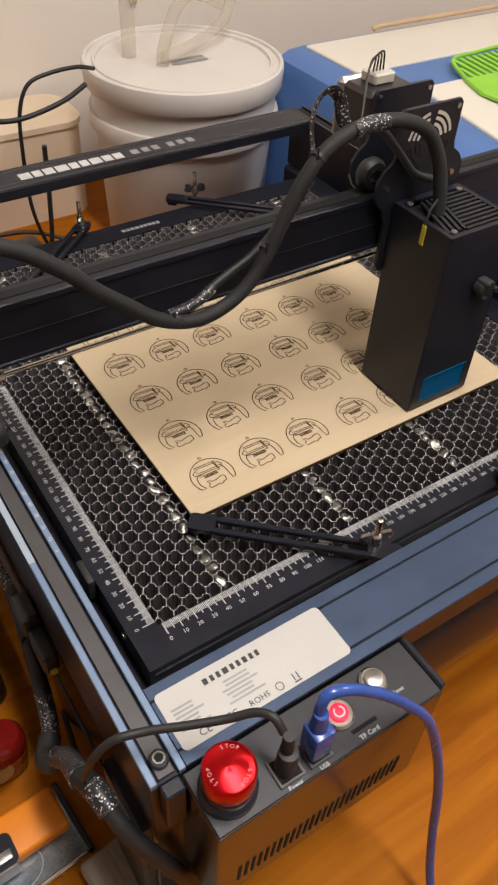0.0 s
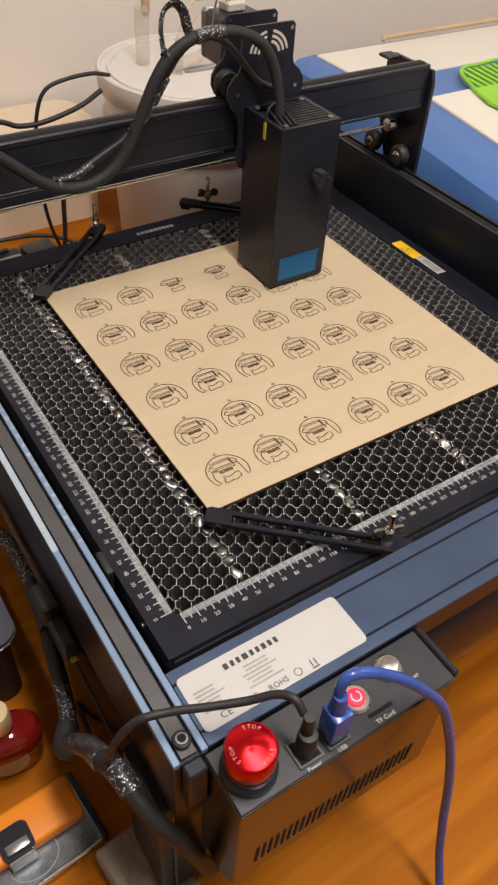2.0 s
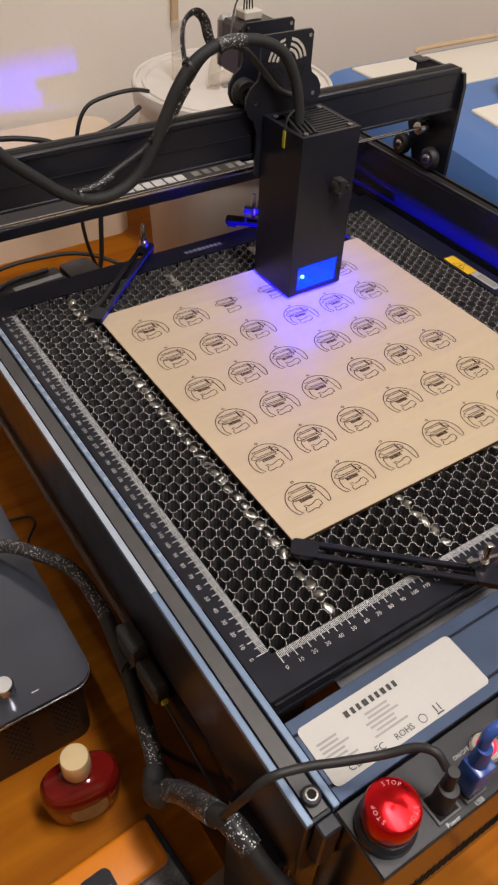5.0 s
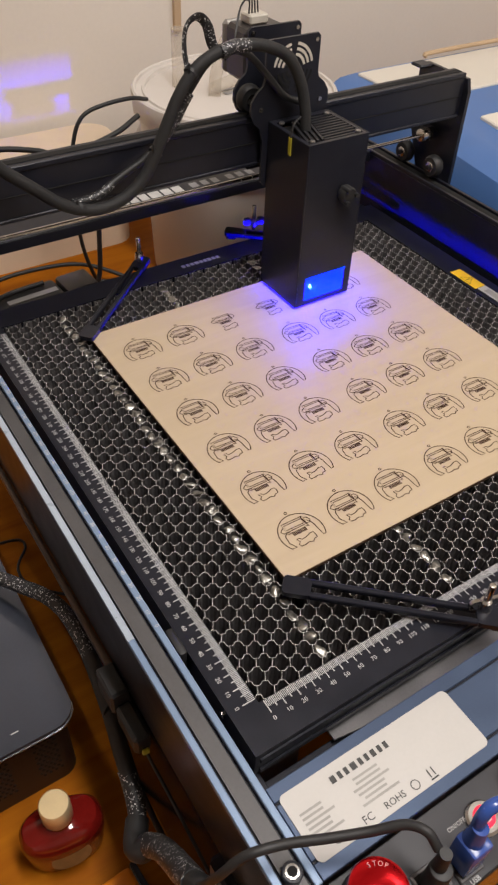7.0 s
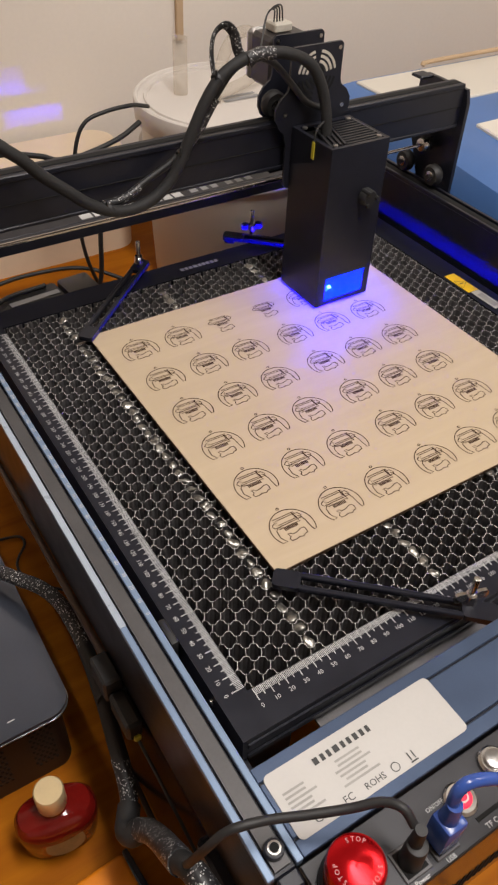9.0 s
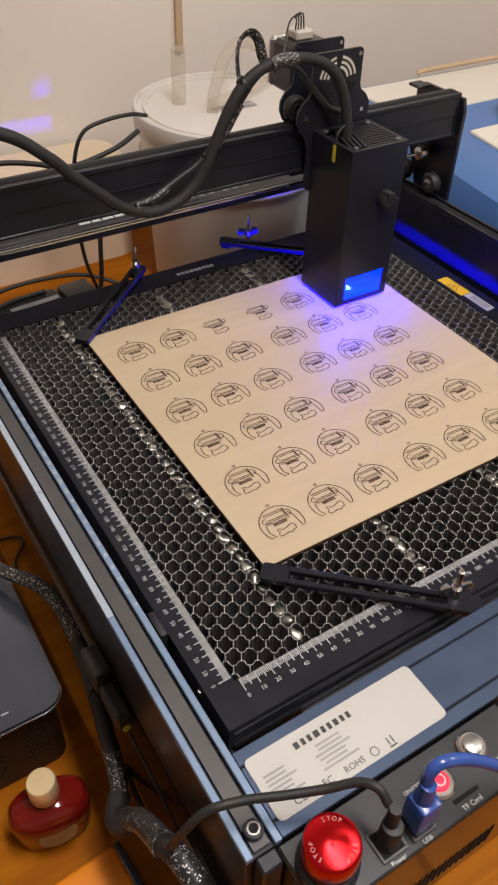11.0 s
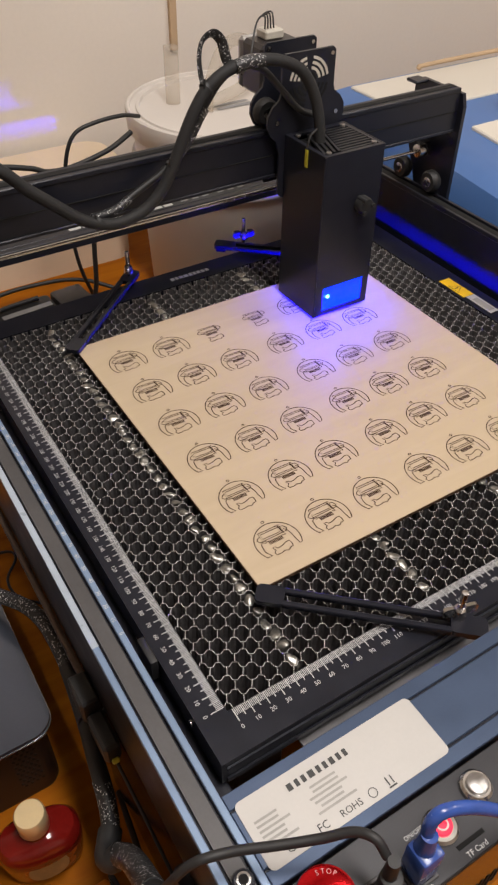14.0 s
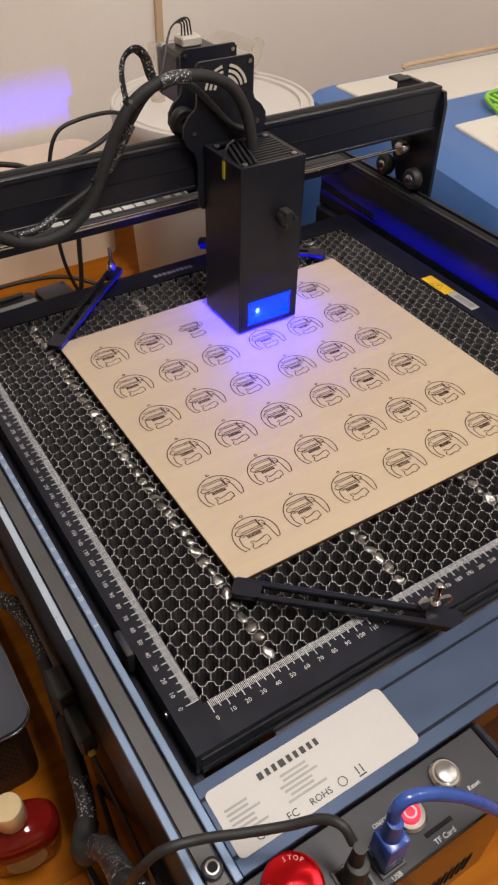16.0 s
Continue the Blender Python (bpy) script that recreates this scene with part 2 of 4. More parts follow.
def tube(points, r, n=12, per=8, bm=None, flat=1.0, knobbly=0.0):
    b = bmesh.new()
    line = spline(points, per)
    rings, side = [], None
    for i, q in enumerate(line):
        d = (line[min(i + 1, len(line) - 1)] - line[max(i - 1, 0)]).normalized()
        side = (side - d * side.dot(d)).normalized() if side is not None else d.orthogonal().normalized()
        up = d.cross(side)
        s = r * (1 + knobbly * math.sin(i * 1.9))
        rings.append([b.verts.new(q + s * (math.cos(2 * math.pi * k / n) * side + flat * math.sin(2 * math.pi * k / n) * up)) for k in range(n)])
    for a, c in zip(rings, rings[1:]):
        for k in range(n):
            b.faces.new((a[k], a[(k + 1) % n], c[(k + 1) % n], c[k]))
    b.faces.new(rings[0][::-1])
    b.faces.new(rings[-1])
    return b if bm is None else merge(bm, b)


def slab(outline, z0, z1, bm=None, turn=None):
    """An outline in x and y given thickness."""
    b = bmesh.new()
    low = [b.verts.new((x, y, z0)) for x, y in outline]
    top = [b.verts.new((x, y, z1)) for x, y in outline]
    n = len(outline)
    for i in range(n):
        b.faces.new((low[i], low[(i + 1) % n], top[(i + 1) % n], top[i]))
    b.faces.new(low[::-1])
    b.faces.new(top)
    bmesh.ops.recalc_face_normals(b, faces=b.faces)
    if turn is not None:
        b.transform(turn)
    return b if bm is None else merge(bm, b)


def rounded(x0, x1, y0, y1, r, n=5):
    out = []
    for cx, cy, a in ((x1 - r, y1 - r, 0), (x0 + r, y1 - r, 90), (x0 + r, y0 + r, 180), (x1 - r, y0 + r, 270)):
        out += [(cx + r * math.cos(radians(a + 90 * k / n)), cy + r * math.sin(radians(a + 90 * k / n))) for k in range(n + 1)]
    return out


LETTERS = {}


def letters(body, size, bm, m):
    """Adds flat writing, centred at the pose m."""
    if body not in LETTERS:
        cu = bpy.data.curves.new("writing", "FONT")
        cu.body, cu.size, cu.align_x, cu.align_y, cu.resolution_u = body, 1.0, "CENTER", "CENTER", 2
        ob = new("writing", cu)
        LETTERS[body] = bpy.data.meshes.new_from_object(ob.evaluated_get(bpy.context.evaluated_depsgraph_get()))
        bpy.data.objects.remove(ob)
    b = bmesh.new()
    b.from_mesh(LETTERS[body])
    b.transform(m @ Matrix.Scale(size, 4))
    return merge(bm, b)


def ribbon(points, w, z, bm, closed=False):
    """A flat line of width w at height z."""
    p = [Vector((x, y)) for x, y in points]
    n = len(p)
    rows = []
    for i in range(n):
        a, c = (p[i - 1], p[(i + 1) % n]) if closed else (p[max(i - 1, 0)], p[min(i + 1, n - 1)])
        d = (c - a).normalized()
        o = Vector((-d.y, d.x)) * w / 2
        rows.append((bm.verts.new((*(p[i] + o), z)), bm.verts.new((*(p[i] - o), z))))
    for i in range(n if closed else n - 1):
        (a, b), (c, d) = rows[i], rows[(i + 1) % n]
        bm.faces.new((a, b, d, c))
    return bm


def bars(rows, z, bm):
    """Flat bars (x0, x1, y0, y1)."""
    for x0, x1, y0, y1 in rows:
        bm.faces.new([bm.verts.new(v) for v in ((x0, y0, z), (x1, y0, z), (x1, y1, z), (x0, y1, z))])
    return bm


ZT, ZB, ZR = 0.75, 0.92, 0.972      # table top, honeycomb bed, top of the machine's rails

# ---- the room ----
tagged(part("floor", box(-1.7, 2.0, -2.3, 1.0, -0.1, 0.0), M_FLOOR), "brown boarded floor", "floor", kind="structure")
tagged(part("ceiling", box(-1.7, 2.0, -2.3, 1.0, 2.4, 2.5), M_CEIL), "off-white painted ceiling", "ceiling", kind="structure")
tagged(part("wall_north", box(-1.7, 2.0, 0.9, 1.0, 0, 2.4), M_WALL), "beige painted wall behind the table", "wall", kind="structure")
tagged(part("wall_south", box(-1.7, 2.0, -2.4, -2.3, 0, 2.4), M_WALL), "beige painted wall", "wall", kind="structure")
tagged(part("wall_west", box(-1.8, -1.7, -2.4, 1.0, 0, 2.4), M_WALL), "beige painted wall", "wall", kind="structure")
tagged(part("wall_east", box(2.0, 2.1, -2.4, 1.0, 0, 2.4), M_WALL), "beige painted wall", "wall", kind="structure")
tagged(part("trim", box(0.436, 0.447, 0.893, 0.9, 0.985, 2.4, 0.001), M_TAN), "narrow brown vertical strip on the beige wall", "trim", kind="structure")


def table():
    t = thing("table", "orange-brown varnished pine table with glossy top", "table", (0.3, 0.2, 0))
    part("tabletop", box(-0.95, 1.1, -0.62, 0.69, ZT - 0.032, ZT, 0.003), M_TABLE, t)
    for x in (-0.88, 1.03):
        for y in (-0.55, 0.62):
            part("leg", box(x - 0.03, x + 0.03, y - 0.03, y + 0.03, 0, ZT - 0.032, 0.003), M_TABLE, t)


table()


# ---- the engraving machine's fixed frame ----
def rail_long(frame_, x0, x1, name, pale, slot):
    """A side rail: an upright extrusion with two pale lips and a slot on top."""
    r = part(name, box(x0, x1, -0.104, 0.50, ZR - 0.066, ZR - 0.004, 0.0005), M_BLACK, frame_)
    s = (x1 - x0)
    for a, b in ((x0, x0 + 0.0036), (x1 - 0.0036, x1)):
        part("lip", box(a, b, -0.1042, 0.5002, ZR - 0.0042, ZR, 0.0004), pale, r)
    part("slot", box(x0 + 0.0052, x1 - 0.0052, -0.102, 0.498, ZR - 0.0042, ZR - 0.0018), slot, r)
    return r


def cross_rail(frame_, y0, y1, z0, name, material):
    r = part(name, box(-0.040, 0.447, y0, y1, z0, ZR - 0.0014, 0.0006), M_BLACK, frame_)
    w = y1 - y0
    for a, b in ((0, 0.17), (0.195, 0.805), (0.83, 1.0)):
        part("lip", box(-0.0398, 0.4468, y0 + a * w, y0 + b * w, ZR - 0.0016, ZR, 0.0004), material, r)
    return r


def machine_frame():
    f = thing("engraver_frame", "black and slate-blue aluminium frame of a desktop laser engraver", "engraver", (0, 0, 0))
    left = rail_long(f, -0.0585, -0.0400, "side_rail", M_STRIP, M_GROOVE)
    rail_long(f, 0.447, 0.4655, "side_rail", M_BLACK, M_HOLE)
    front = cross_rail(f, -0.104, -0.0605, ZR - 0.02, "front_rail", M_RAIL)
    back = cross_rail(f, 0.46, 0.50, ZR - 0.0125, "rear_rail", M_BLACK)
    # added unseen strip: keeps laser light from passing under the rear rail
    part("light_block", box(-0.0398, 0.4468, 0.488, 0.4995, ZR - 0.026, ZR - 0.0127, 0.0006), M_BLACK, back)
    for x in (-0.049, 0.456):
        for y in (-0.075, 0.475):
            leg = part("leg", box(x - 0.016, x + 0.016, y - 0.022, y + 0.022, ZT + 0.012, ZR - 0.0662, 0.002), M_BLACK, f)
            part("foot", cyl(x, y, ZT, ZT + 0.012, 0.018, 0.015), M_RUBBER, leg)
    bulge = [(-0.1012 - 0.010 * math.sin(math.pi * k / 12), 0.872 + 0.0065 * k) for k in range(13)] + [(-0.0975, 0.950), (-0.0975, 0.872)]
    part("front_skirt", slab(bulge, 0.0935, 0.4400, None, Matrix(((0, 0, 1, 0), (1, 0, 0, 0), (0, 1, 0, 0), (0, 0, 0, 1)))), M_GLOSSBLACK, f, "rounded gloss-black bar under the front rail", True)
    # glossy side panel; its lower part stands in for the machine's shade
    part("side_skirt", box(-0.0578, -0.0555, -0.1000, 0.066, 0.764, ZR - 0.0662, 0.0006), M_GLOSSBLACK, f, "gloss-black side panel, lengthened downwards in place of shade")
    part("bottom_lip", box(-0.0632, -0.0587, 0.069, 0.495, ZR - 0.0700, ZR - 0.0655, 0.0012, seg=2), M_LIP, left, "worn bare-metal lip along the foot of the rail", True)
    part("ledge", box(-0.0398, -0.0176, -0.0603, 0.4585, 0.893, 0.897, 0.0006), M_BLACK, f, "black ledge beside the bed")
    part("ledge", box(-0.0220, 0.060, -0.0603, -0.0310, 0.884, 0.888, 0.0006), M_BLACK, f, "black ledge beside the bed")
    # end cap, socket screw
    cap = part("end_cap", box(-0.0545, -0.0440, -0.112, -0.1042, ZR - 0.038, ZR - 0.002, 0.001), M_SHEET, f)
    sc = part("screw", cyl(-0.0490, -0.0945, ZR - 0.004, ZR + 0.0015, 0.0046, n=20, bevel=0.0006), M_SHEET, f)
    part("ring", lathe([(0.0022, 0.0), (0.0022, 0.0006), (0.0031, 0.0006), (0.0031, 0.0)], 24, at=(-0.0490, -0.0945, ZR + 0.0014)), M_STEEL, sc, "bright steel ring")
    part("socket", cyl(-0.0490, -0.0945, ZR + 0.0014, ZR + 0.0017, 0.0021, n=6), M_HOLE, sc)
    # scale on the left rail
    b = bmesh.new()
    for k in range(0, 44):
        letters(str(k * 10), 0.0033, b, pose(-0.0418, 0.039 + 0.01 * k, ZR + 0.0002, 0, 0, -90))
    part("scale_numbers", b, M_WHITE, left)
    part("film_strip", box(-0.0586, -0.0549, 0.038, 0.49, ZR + 0.0001, ZR + 0.0005), M_FILM, left, "thin clear film on the rail's lip")
    # name bars on the rear rail: plain shapes
    x = 0.105
    for w in (0.014, 0.011, 0.013, 0.015, 0.011, 0.011, 0.014, 0.012, 0.012):
        part("name_bar", bars([(x, x + w - 0.0022, 0.4705, 0.4835)], ZR + 0.0003, bmesh.new()), M_WHITE, back)
        x += w
    x += 0.008
    for w in (0.013, 0.012, 0.012, 0.006, 0.012, 0.012, 0.012):
        if w > 0.01:
            part("model_bar", bars([(x, x + w - 0.0045, 0.4725, 0.4830)], ZR + 0.0003, bmesh.new()), M_FAINT, back)
        x += w
    # rating label on the front rail
    lab = part("rating_label", slab(rounded(-0.0375, 0.0615, -0.0985, -0.0665, 0.003), ZR + 0.0002, ZR + 0.0006), M_LABEL, front, "silver sticker with printed ratings")
    b = bmesh.new()
    x = -0.013
    for w in (0.0042, 0.0036, 0.0036, 0.0046, 0.0036, 0.0036, 0.004, 0.0036, 0.0036):
        bars([(x, x + w - 0.0016, -0.0748, -0.0714)], ZR + 0.0008, b)
        x += w
    letters("ROHS", 0.0045, b, pose(0.0065, -0.0948, ZR + 0.0008))
    letters("CE", 0.0055, b, pose(-0.024, -0.0945, ZR + 0.0008))
    letters("FC", 0.005, b, pose(-0.0085, -0.0947, ZR + 0.0008))
    ring = [(0.0185 + 0.0021 * math.cos(a / 10 * math.pi), -0.0945 + 0.0021 * math.sin(a / 10 * math.pi)) for a in range(20)]
    ribbon(ring, 0.0004, ZR + 0.0008, b, True)
    bars([(0.0262, 0.0305, -0.0972, -0.0965), (0.0268, 0.0274, -0.096, -0.092), (0.0293, 0.0299, -0.096, -0.092)], ZR + 0.0008, b)
    part("print", b, M_INK, lab)
    b = bmesh.new()
    rng = random.Random(4)
    for i in range(6):
        y = -0.0775 - 0.0023 * i
        bars([(-0.0335, -0.0335 + 0.010 + 0.006 * rng.random(), y - 0.0011, y)], ZR + 0.0008, b)
        bars([(-0.004 - 0.004 * rng.random(), 0.006 + 0.009 * rng.random(), y - 0.0011, y)], ZR + 0.0008, b)
    part("fine_print", b, M_INKPALE, lab)
    return f


machine_frame()


def control_box():
    c = thing("control_box", "dark grey control box with buttons on the front rail", "control box", (0.022, -0.12, 0.968))
    c.matrix_world = pose(0, 0, 0)
    zt = 0.968
    bm = bmesh.new()
    prof = [(-0.1385, zt), (-0.1385, 0.876), (-0.127, 0.862), (-0.1046, 0.862), (-0.1046, zt)]
    a = [bm.verts.new((-0.0435, y, z)) for y, z in prof]
    b = [bm.verts.new((0.0885, y, z)) for y, z in prof]
    for i in range(5):
        bm.faces.new((a[i], a[(i + 1) % 5], b[(i + 1) % 5], b[i]))
    bm.faces.new(a[::-1]), bm.faces.new(b)
    bmesh.ops.recalc_face_normals(bm, faces=bm.faces)
    bmesh.ops.bevel(bm, geom=bm.edges[:], offset=0.0008, segments=2, affect="EDGES", profile=0.5)
    body = part("case", bm, M_CARD, c)
    part("top_panel", box(-0.0427, 0.0877, -0.1378, -0.1052, zt + 0.0002, zt + 0.0011, 0.0004), M_PANEL, c)
    z = zt + 0.0012
    for k in range(26):
        x = -0.030 + 0.0041 * k
        part("slot", box(-0.0008, 0.0008, -0.1389, -0.1384, -0.0098, 0.0098, turn=pose(x, 0, 0.901, 0, 2, 0)), M_HOLE, body)
    part("end_bracket", box(0.0885, 0.0925, -0.1365, -0.1046, 0.93, zt + 0.002, 0.001), M_SHEET, c)
    # stop button
    st = part("stop_button", lathe([(0.0110, 0.006), (0.0124, 0.010), (0.0126, 0.0205), (0.0120, 0.0228), (0.0108, 0.0237)], 48), M_RED, c, "large brushed red metal push button", True)
    st.location = (-0.0285, -0.1215, z)
    part("collar", lathe([(0.0138, 0.0), (0.0138, 0.0045), (0.0122, 0.0062)], 48), M_SHEET, st, smooth=True)
    part("ring", lathe([(0.0118, 0.0062), (0.0118, 0.0085)], 48), M_STEEL, st, smooth=True)
    b = bmesh.new()
    for j, base in enumerate((80, 200, 320)):
        for i, ch in enumerate("STOP"):
            an = base - 15 * i
            letters(ch, 0.0028, b, pose(0.0090 * math.cos(radians(an)), 0.0090 * math.sin(radians(an)), 0.0239, 0, 0, an - 90))
    part("writing", b, M_STOPINK, st)
    # power switch, reset
    sw = part("power_switch", lathe([(0.0079, 0), (0.0079, 0.002), (0.0068, 0.0032), (0.0058, 0.0032)], 40, at=(0.0350, -0.1208, z)), M_STEEL, c, "steel-rimmed button lit red", True)
    part("lens", lathe([(0.0048, 0.003), (0.0048, 0.0042), (0.0042, 0.0046)], 32, at=(0.0350, -0.1208, z)), M_LED, sw, smooth=True)
    part("symbol", ribbon([(0.0350 + 0.0026 * math.cos(radians(a)), -0.1208 + 0.0026 * math.sin(radians(a))) for a in range(120, 421, 15)], 0.0008, z + 0.0049, bmesh.new()), M_WHITE, sw)
    rs = part("reset_button", lathe([(0.0074, 0), (0.0074, 0.0022), (0.0062, 0.0034), (0.0054, 0.0034)], 40, at=(0.0607, -0.1160, z)), M_STEEL, c, "round steel push button", True)
    part("cap", lathe([(0.0050, 0.003), (0.0050, 0.0046), (0.0044, 0.005)], 32, at=(0.0607, -0.1160, z)), M_ALU, rs, smooth=True)
    # sockets
    so = part("power_socket", box(-0.0085, 0.0058, -0.1352, -0.1212, z, z + 0.0010, 0.0004), M_GROOVE, c)
    part("insert", box(-0.0070, 0.0043, -0.1338, -0.1226, z + 0.0010, z + 0.0014), M_HOLE, so)
    so = part("usb_socket", box(0.0085, 0.0215, -0.1352, -0.1215, z, z + 0.0014, 0.0004), M_GROOVE, c)
    part("insert", box(0.0100, 0.0200, -0.1340, -0.1228, z + 0.0014, z + 0.0018), M_HOLE, so)
    part("card_slot", box(0.0355, 0.0505, -0.1322, -0.1302, z - 0.0002, z + 0.0003), M_HOLE, c)
    for words, size, x, y in (("TF Card", 0.0034, 0.0430, -0.1355), ("Power", 0.0030, -0.0014, -0.1368), ("USB", 0.0030, 0.0150, -0.1368),
                              ("ON/OFF", 0.0028, 0.0235, -0.1165), ("Reset", 0.0030, 0.0690, -0.1262)):
        b = bmesh.new()
        letters(words, size, b, pose(x, y, z + 0.0002))
        part("writing", b, M_WHITE, c)


control_box()


# ---- the bed ----
def bed():
    b0 = thing("honeycomb_bed", "black-framed honeycomb cutting bed with white ruler scales", "cutting bed", (0, 0, 0))
    zl = ZB - 0.021
    lo, hi, w = -0.003, 0.4105, 0.0265
    # mitred frame bars
    def bar(name, a, c, d, e):
        return part(name, slab([a, c, d, e], zl, ZB), M_BLACK, b0)
    o, q = lo - w + 0.0085, hi + w
    fr = bar("frame_bar", (o, o - 0.007), (q, o - 0.007), (hi, lo), (lo, lo))
    lf = bar("frame_bar", (o, o - 0.007), (lo, lo), (lo, hi), (o, q))
    bk = bar("frame_bar", (lo, hi), (hi, hi), (q, q), (o, q))
    rt = bar("frame_bar", (hi, lo), (q, o - 0.007), (q, q), (hi, hi))
    part("side_groove", box(o + 0.003, q - 0.002, o - 0.0085, o - 0.0072, zl + 0.0125, zl + 0.0165), M_BLACK, fr)
    part("side_groove", box(o + 0.003, q - 0.002, o - 0.0085, o - 0.0072, zl + 0.001, zl + 0.005), M_BLACK, fr)
    part("screw", cyl(0, 0, 0, 0.0015, 0.0022, n=16, turn=lying(o - 0.0012, 0.005, ZB - 0.008, "x")), M_STEEL, lf)
    part("latch", box(o - 0.0055, o - 0.0002, 0.044, 0.064, zl + 0.004, ZB + 0.002, 0.0016, seg=2), M_RUBBER, lf, "small black catch on the frame's side", True)
    part("tray", box(o + 0.004, q - 0.004, o - 0.003, q - 0.004, zl - 0.004, zl - 0.0005), M_TRAY, b0)
    part("plate", slab([(0.062, -0.052), (0.43, -0.052), (0.43, 0.02), (0.03, 0.02), (0.03, -0.034), (0.05, -0.037)], zl - 0.0065, zl - 0.0045), M_PLATE, b0, "thin brushed aluminium plate under the bed")
    for x in (0.03, 0.39):
        for y in (0.03, 0.39):
            part("leg", box(x - 0.02, x + 0.02, y - 0.02, y + 0.02, ZT, zl - 0.0065, 0.002), M_BLACK, b0)
    # scales
    z = ZB + 0.00025
    tf, tl = bmesh.new(), bmesh.new()
    for k in range(0, 401):
        long_ = 0.0082 if k % 10 == 0 else 0.0064 if k % 5 == 0 else 0.0045
        ww = 0.00022 if k % 5 else 0.0003
        bars([(k / 1000 - ww, k / 1000 + ww, -0.0034 - long_, -0.0034)], z, tf)
        bars([(-0.0034 - long_, -0.0034, k / 1000 - ww, k / 1000 + ww)], z, tl)
    nf, nl = bmesh.new(), bmesh.new()
    for k in range(0, 41):
        letters(str(k * 10), 0.0039, nf, pose(k / 100, -0.0152, z))
        letters(str(k * 10), 0.0039, nl, pose(-0.0152, k / 100, z, 0, 0, -90))
    part("scale", tf, M_WHITE, fr), part("scale_numbers", nf, M_WHITE, fr)
    part("scale", tl, M_WHITE, lf), part("scale_numbers", nl, M_WHITE, lf)
    # name bars on the back bar
    bb = bmesh.new()
    x = 0.184
    for wd in (0.0052, 0.0045, 0.005, 0.0058, 0.0045, 0.0045, 0.005, 0.0048, 0.0048):
        bars([(x, x + wd - 0.0012, 0.4195, 0.4245)], z, bb)
        x += wd
    part("name_bars", bb, M_FAINT, bk, "pale printed name as plain bars")
    # warning stickers on the right bar
    wl = part("warning_label", box(0.4135, 0.4265, 0.247, 0.282, z, z + 0.0003), M_YELLOW, rt, "yellow warning sticker with a black triangle")
    tri = bmesh.new()
    ribbon([(0.4150, 0.256), (0.4150, 0.270), (0.4250, 0.263)], 0.0009, z + 0.0006, tri, True)
    bars([(0.4168, 0.4215, 0.2624, 0.2636)], z + 0.0006, tri)
    part("triangle", tri, M_INK, wl)
    wl = part("notice_label", box(0.4160, 0.4265, 0.213, 0.2465, z, z + 0.0003), M_LABEL, rt, "small white sticker with grey print")
    part("print", bars([(0.4178, 0.4245, 0.2165, 0.240)], z + 0.0006, bmesh.new()), M_INKPALE, wl)
    # honeycomb: thin upright walls round each cell
    pitch = 0.0098
    r = pitch / math.sqrt(3)
    vs, fs = [], []
    th = 0.00012
    rng = random.Random(7)

    def wall(p, q_):
        """One cell wall: the pulled strips run in soft waves, the glued joints between them are straight."""
        d = q_ - p
        side = Vector((-d.y, d.x)).normalized()
        slope = math.degrees(math.atan2(d.y, d.x)) % 180
        bow = 0.0 if 30 < slope < 90 else 0.0007 if 90 <= slope < 150 else -0.0007
        way = [p + d * s + side * (bow * math.sin(2 * math.pi * s)) for s in (0.0, 0.14, 0.28, 0.5, 0.72, 0.86, 1.0)]
        for a, c in zip(way, way[1:]):
            o_ = Vector((a.y - c.y, c.x - a.x)).normalized() * th
            i = len(vs)
            for v in (a + o_, c + o_, c - o_, a - o_):
                vs.append((v.x, v.y, zl)), vs.append((v.x, v.y, ZB - 0.0012))
            fs.extend([(i, i + 2, i + 3, i + 1), (i + 4, i + 6, i + 7, i + 5), (i + 1, i + 3, i + 5, i + 7)])

    ny, nx = int((hi - lo) / (1.5 * r)) + 1, int((hi - lo) / pitch) + 1
    jit = {}

    def corner(x, y):
        key = (round(x * 4000), round(y * 4000))
        if key not in jit:
            jit[key] = Vector((min(max(x + rng.uniform(-0.00035, 0.00035), lo), hi), min(max(y + rng.uniform(-0.00035, 0.00035), lo), hi)))
        return jit[key]

    for j in range(ny + 1):
        for i in range(nx + 1):
            cy, cx = lo + pitch * (i + 0.5 * (j % 2)), lo + 1.5 * r * j
            pts = [(cx + r * math.cos(radians(60 * k)), cy + r * math.sin(radians(60 * k))) for k in range(6)]
            for k in (0, 1, 5):
                a, c = corner(*pts[k]), corner(*pts[(k + 1) % 6])
                if (a - c).length > 0.001:
                    wall(a, c)
    me = bpy.data.meshes.new("honeycomb")
    me.from_pydata(vs, [], fs)
    me.materials.append(M_COMB)
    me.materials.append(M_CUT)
    # top faces take the brightened cut-edge colour, walls the darker grey
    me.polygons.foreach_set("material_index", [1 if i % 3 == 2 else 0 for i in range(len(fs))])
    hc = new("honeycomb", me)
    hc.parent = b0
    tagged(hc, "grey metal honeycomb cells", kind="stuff")
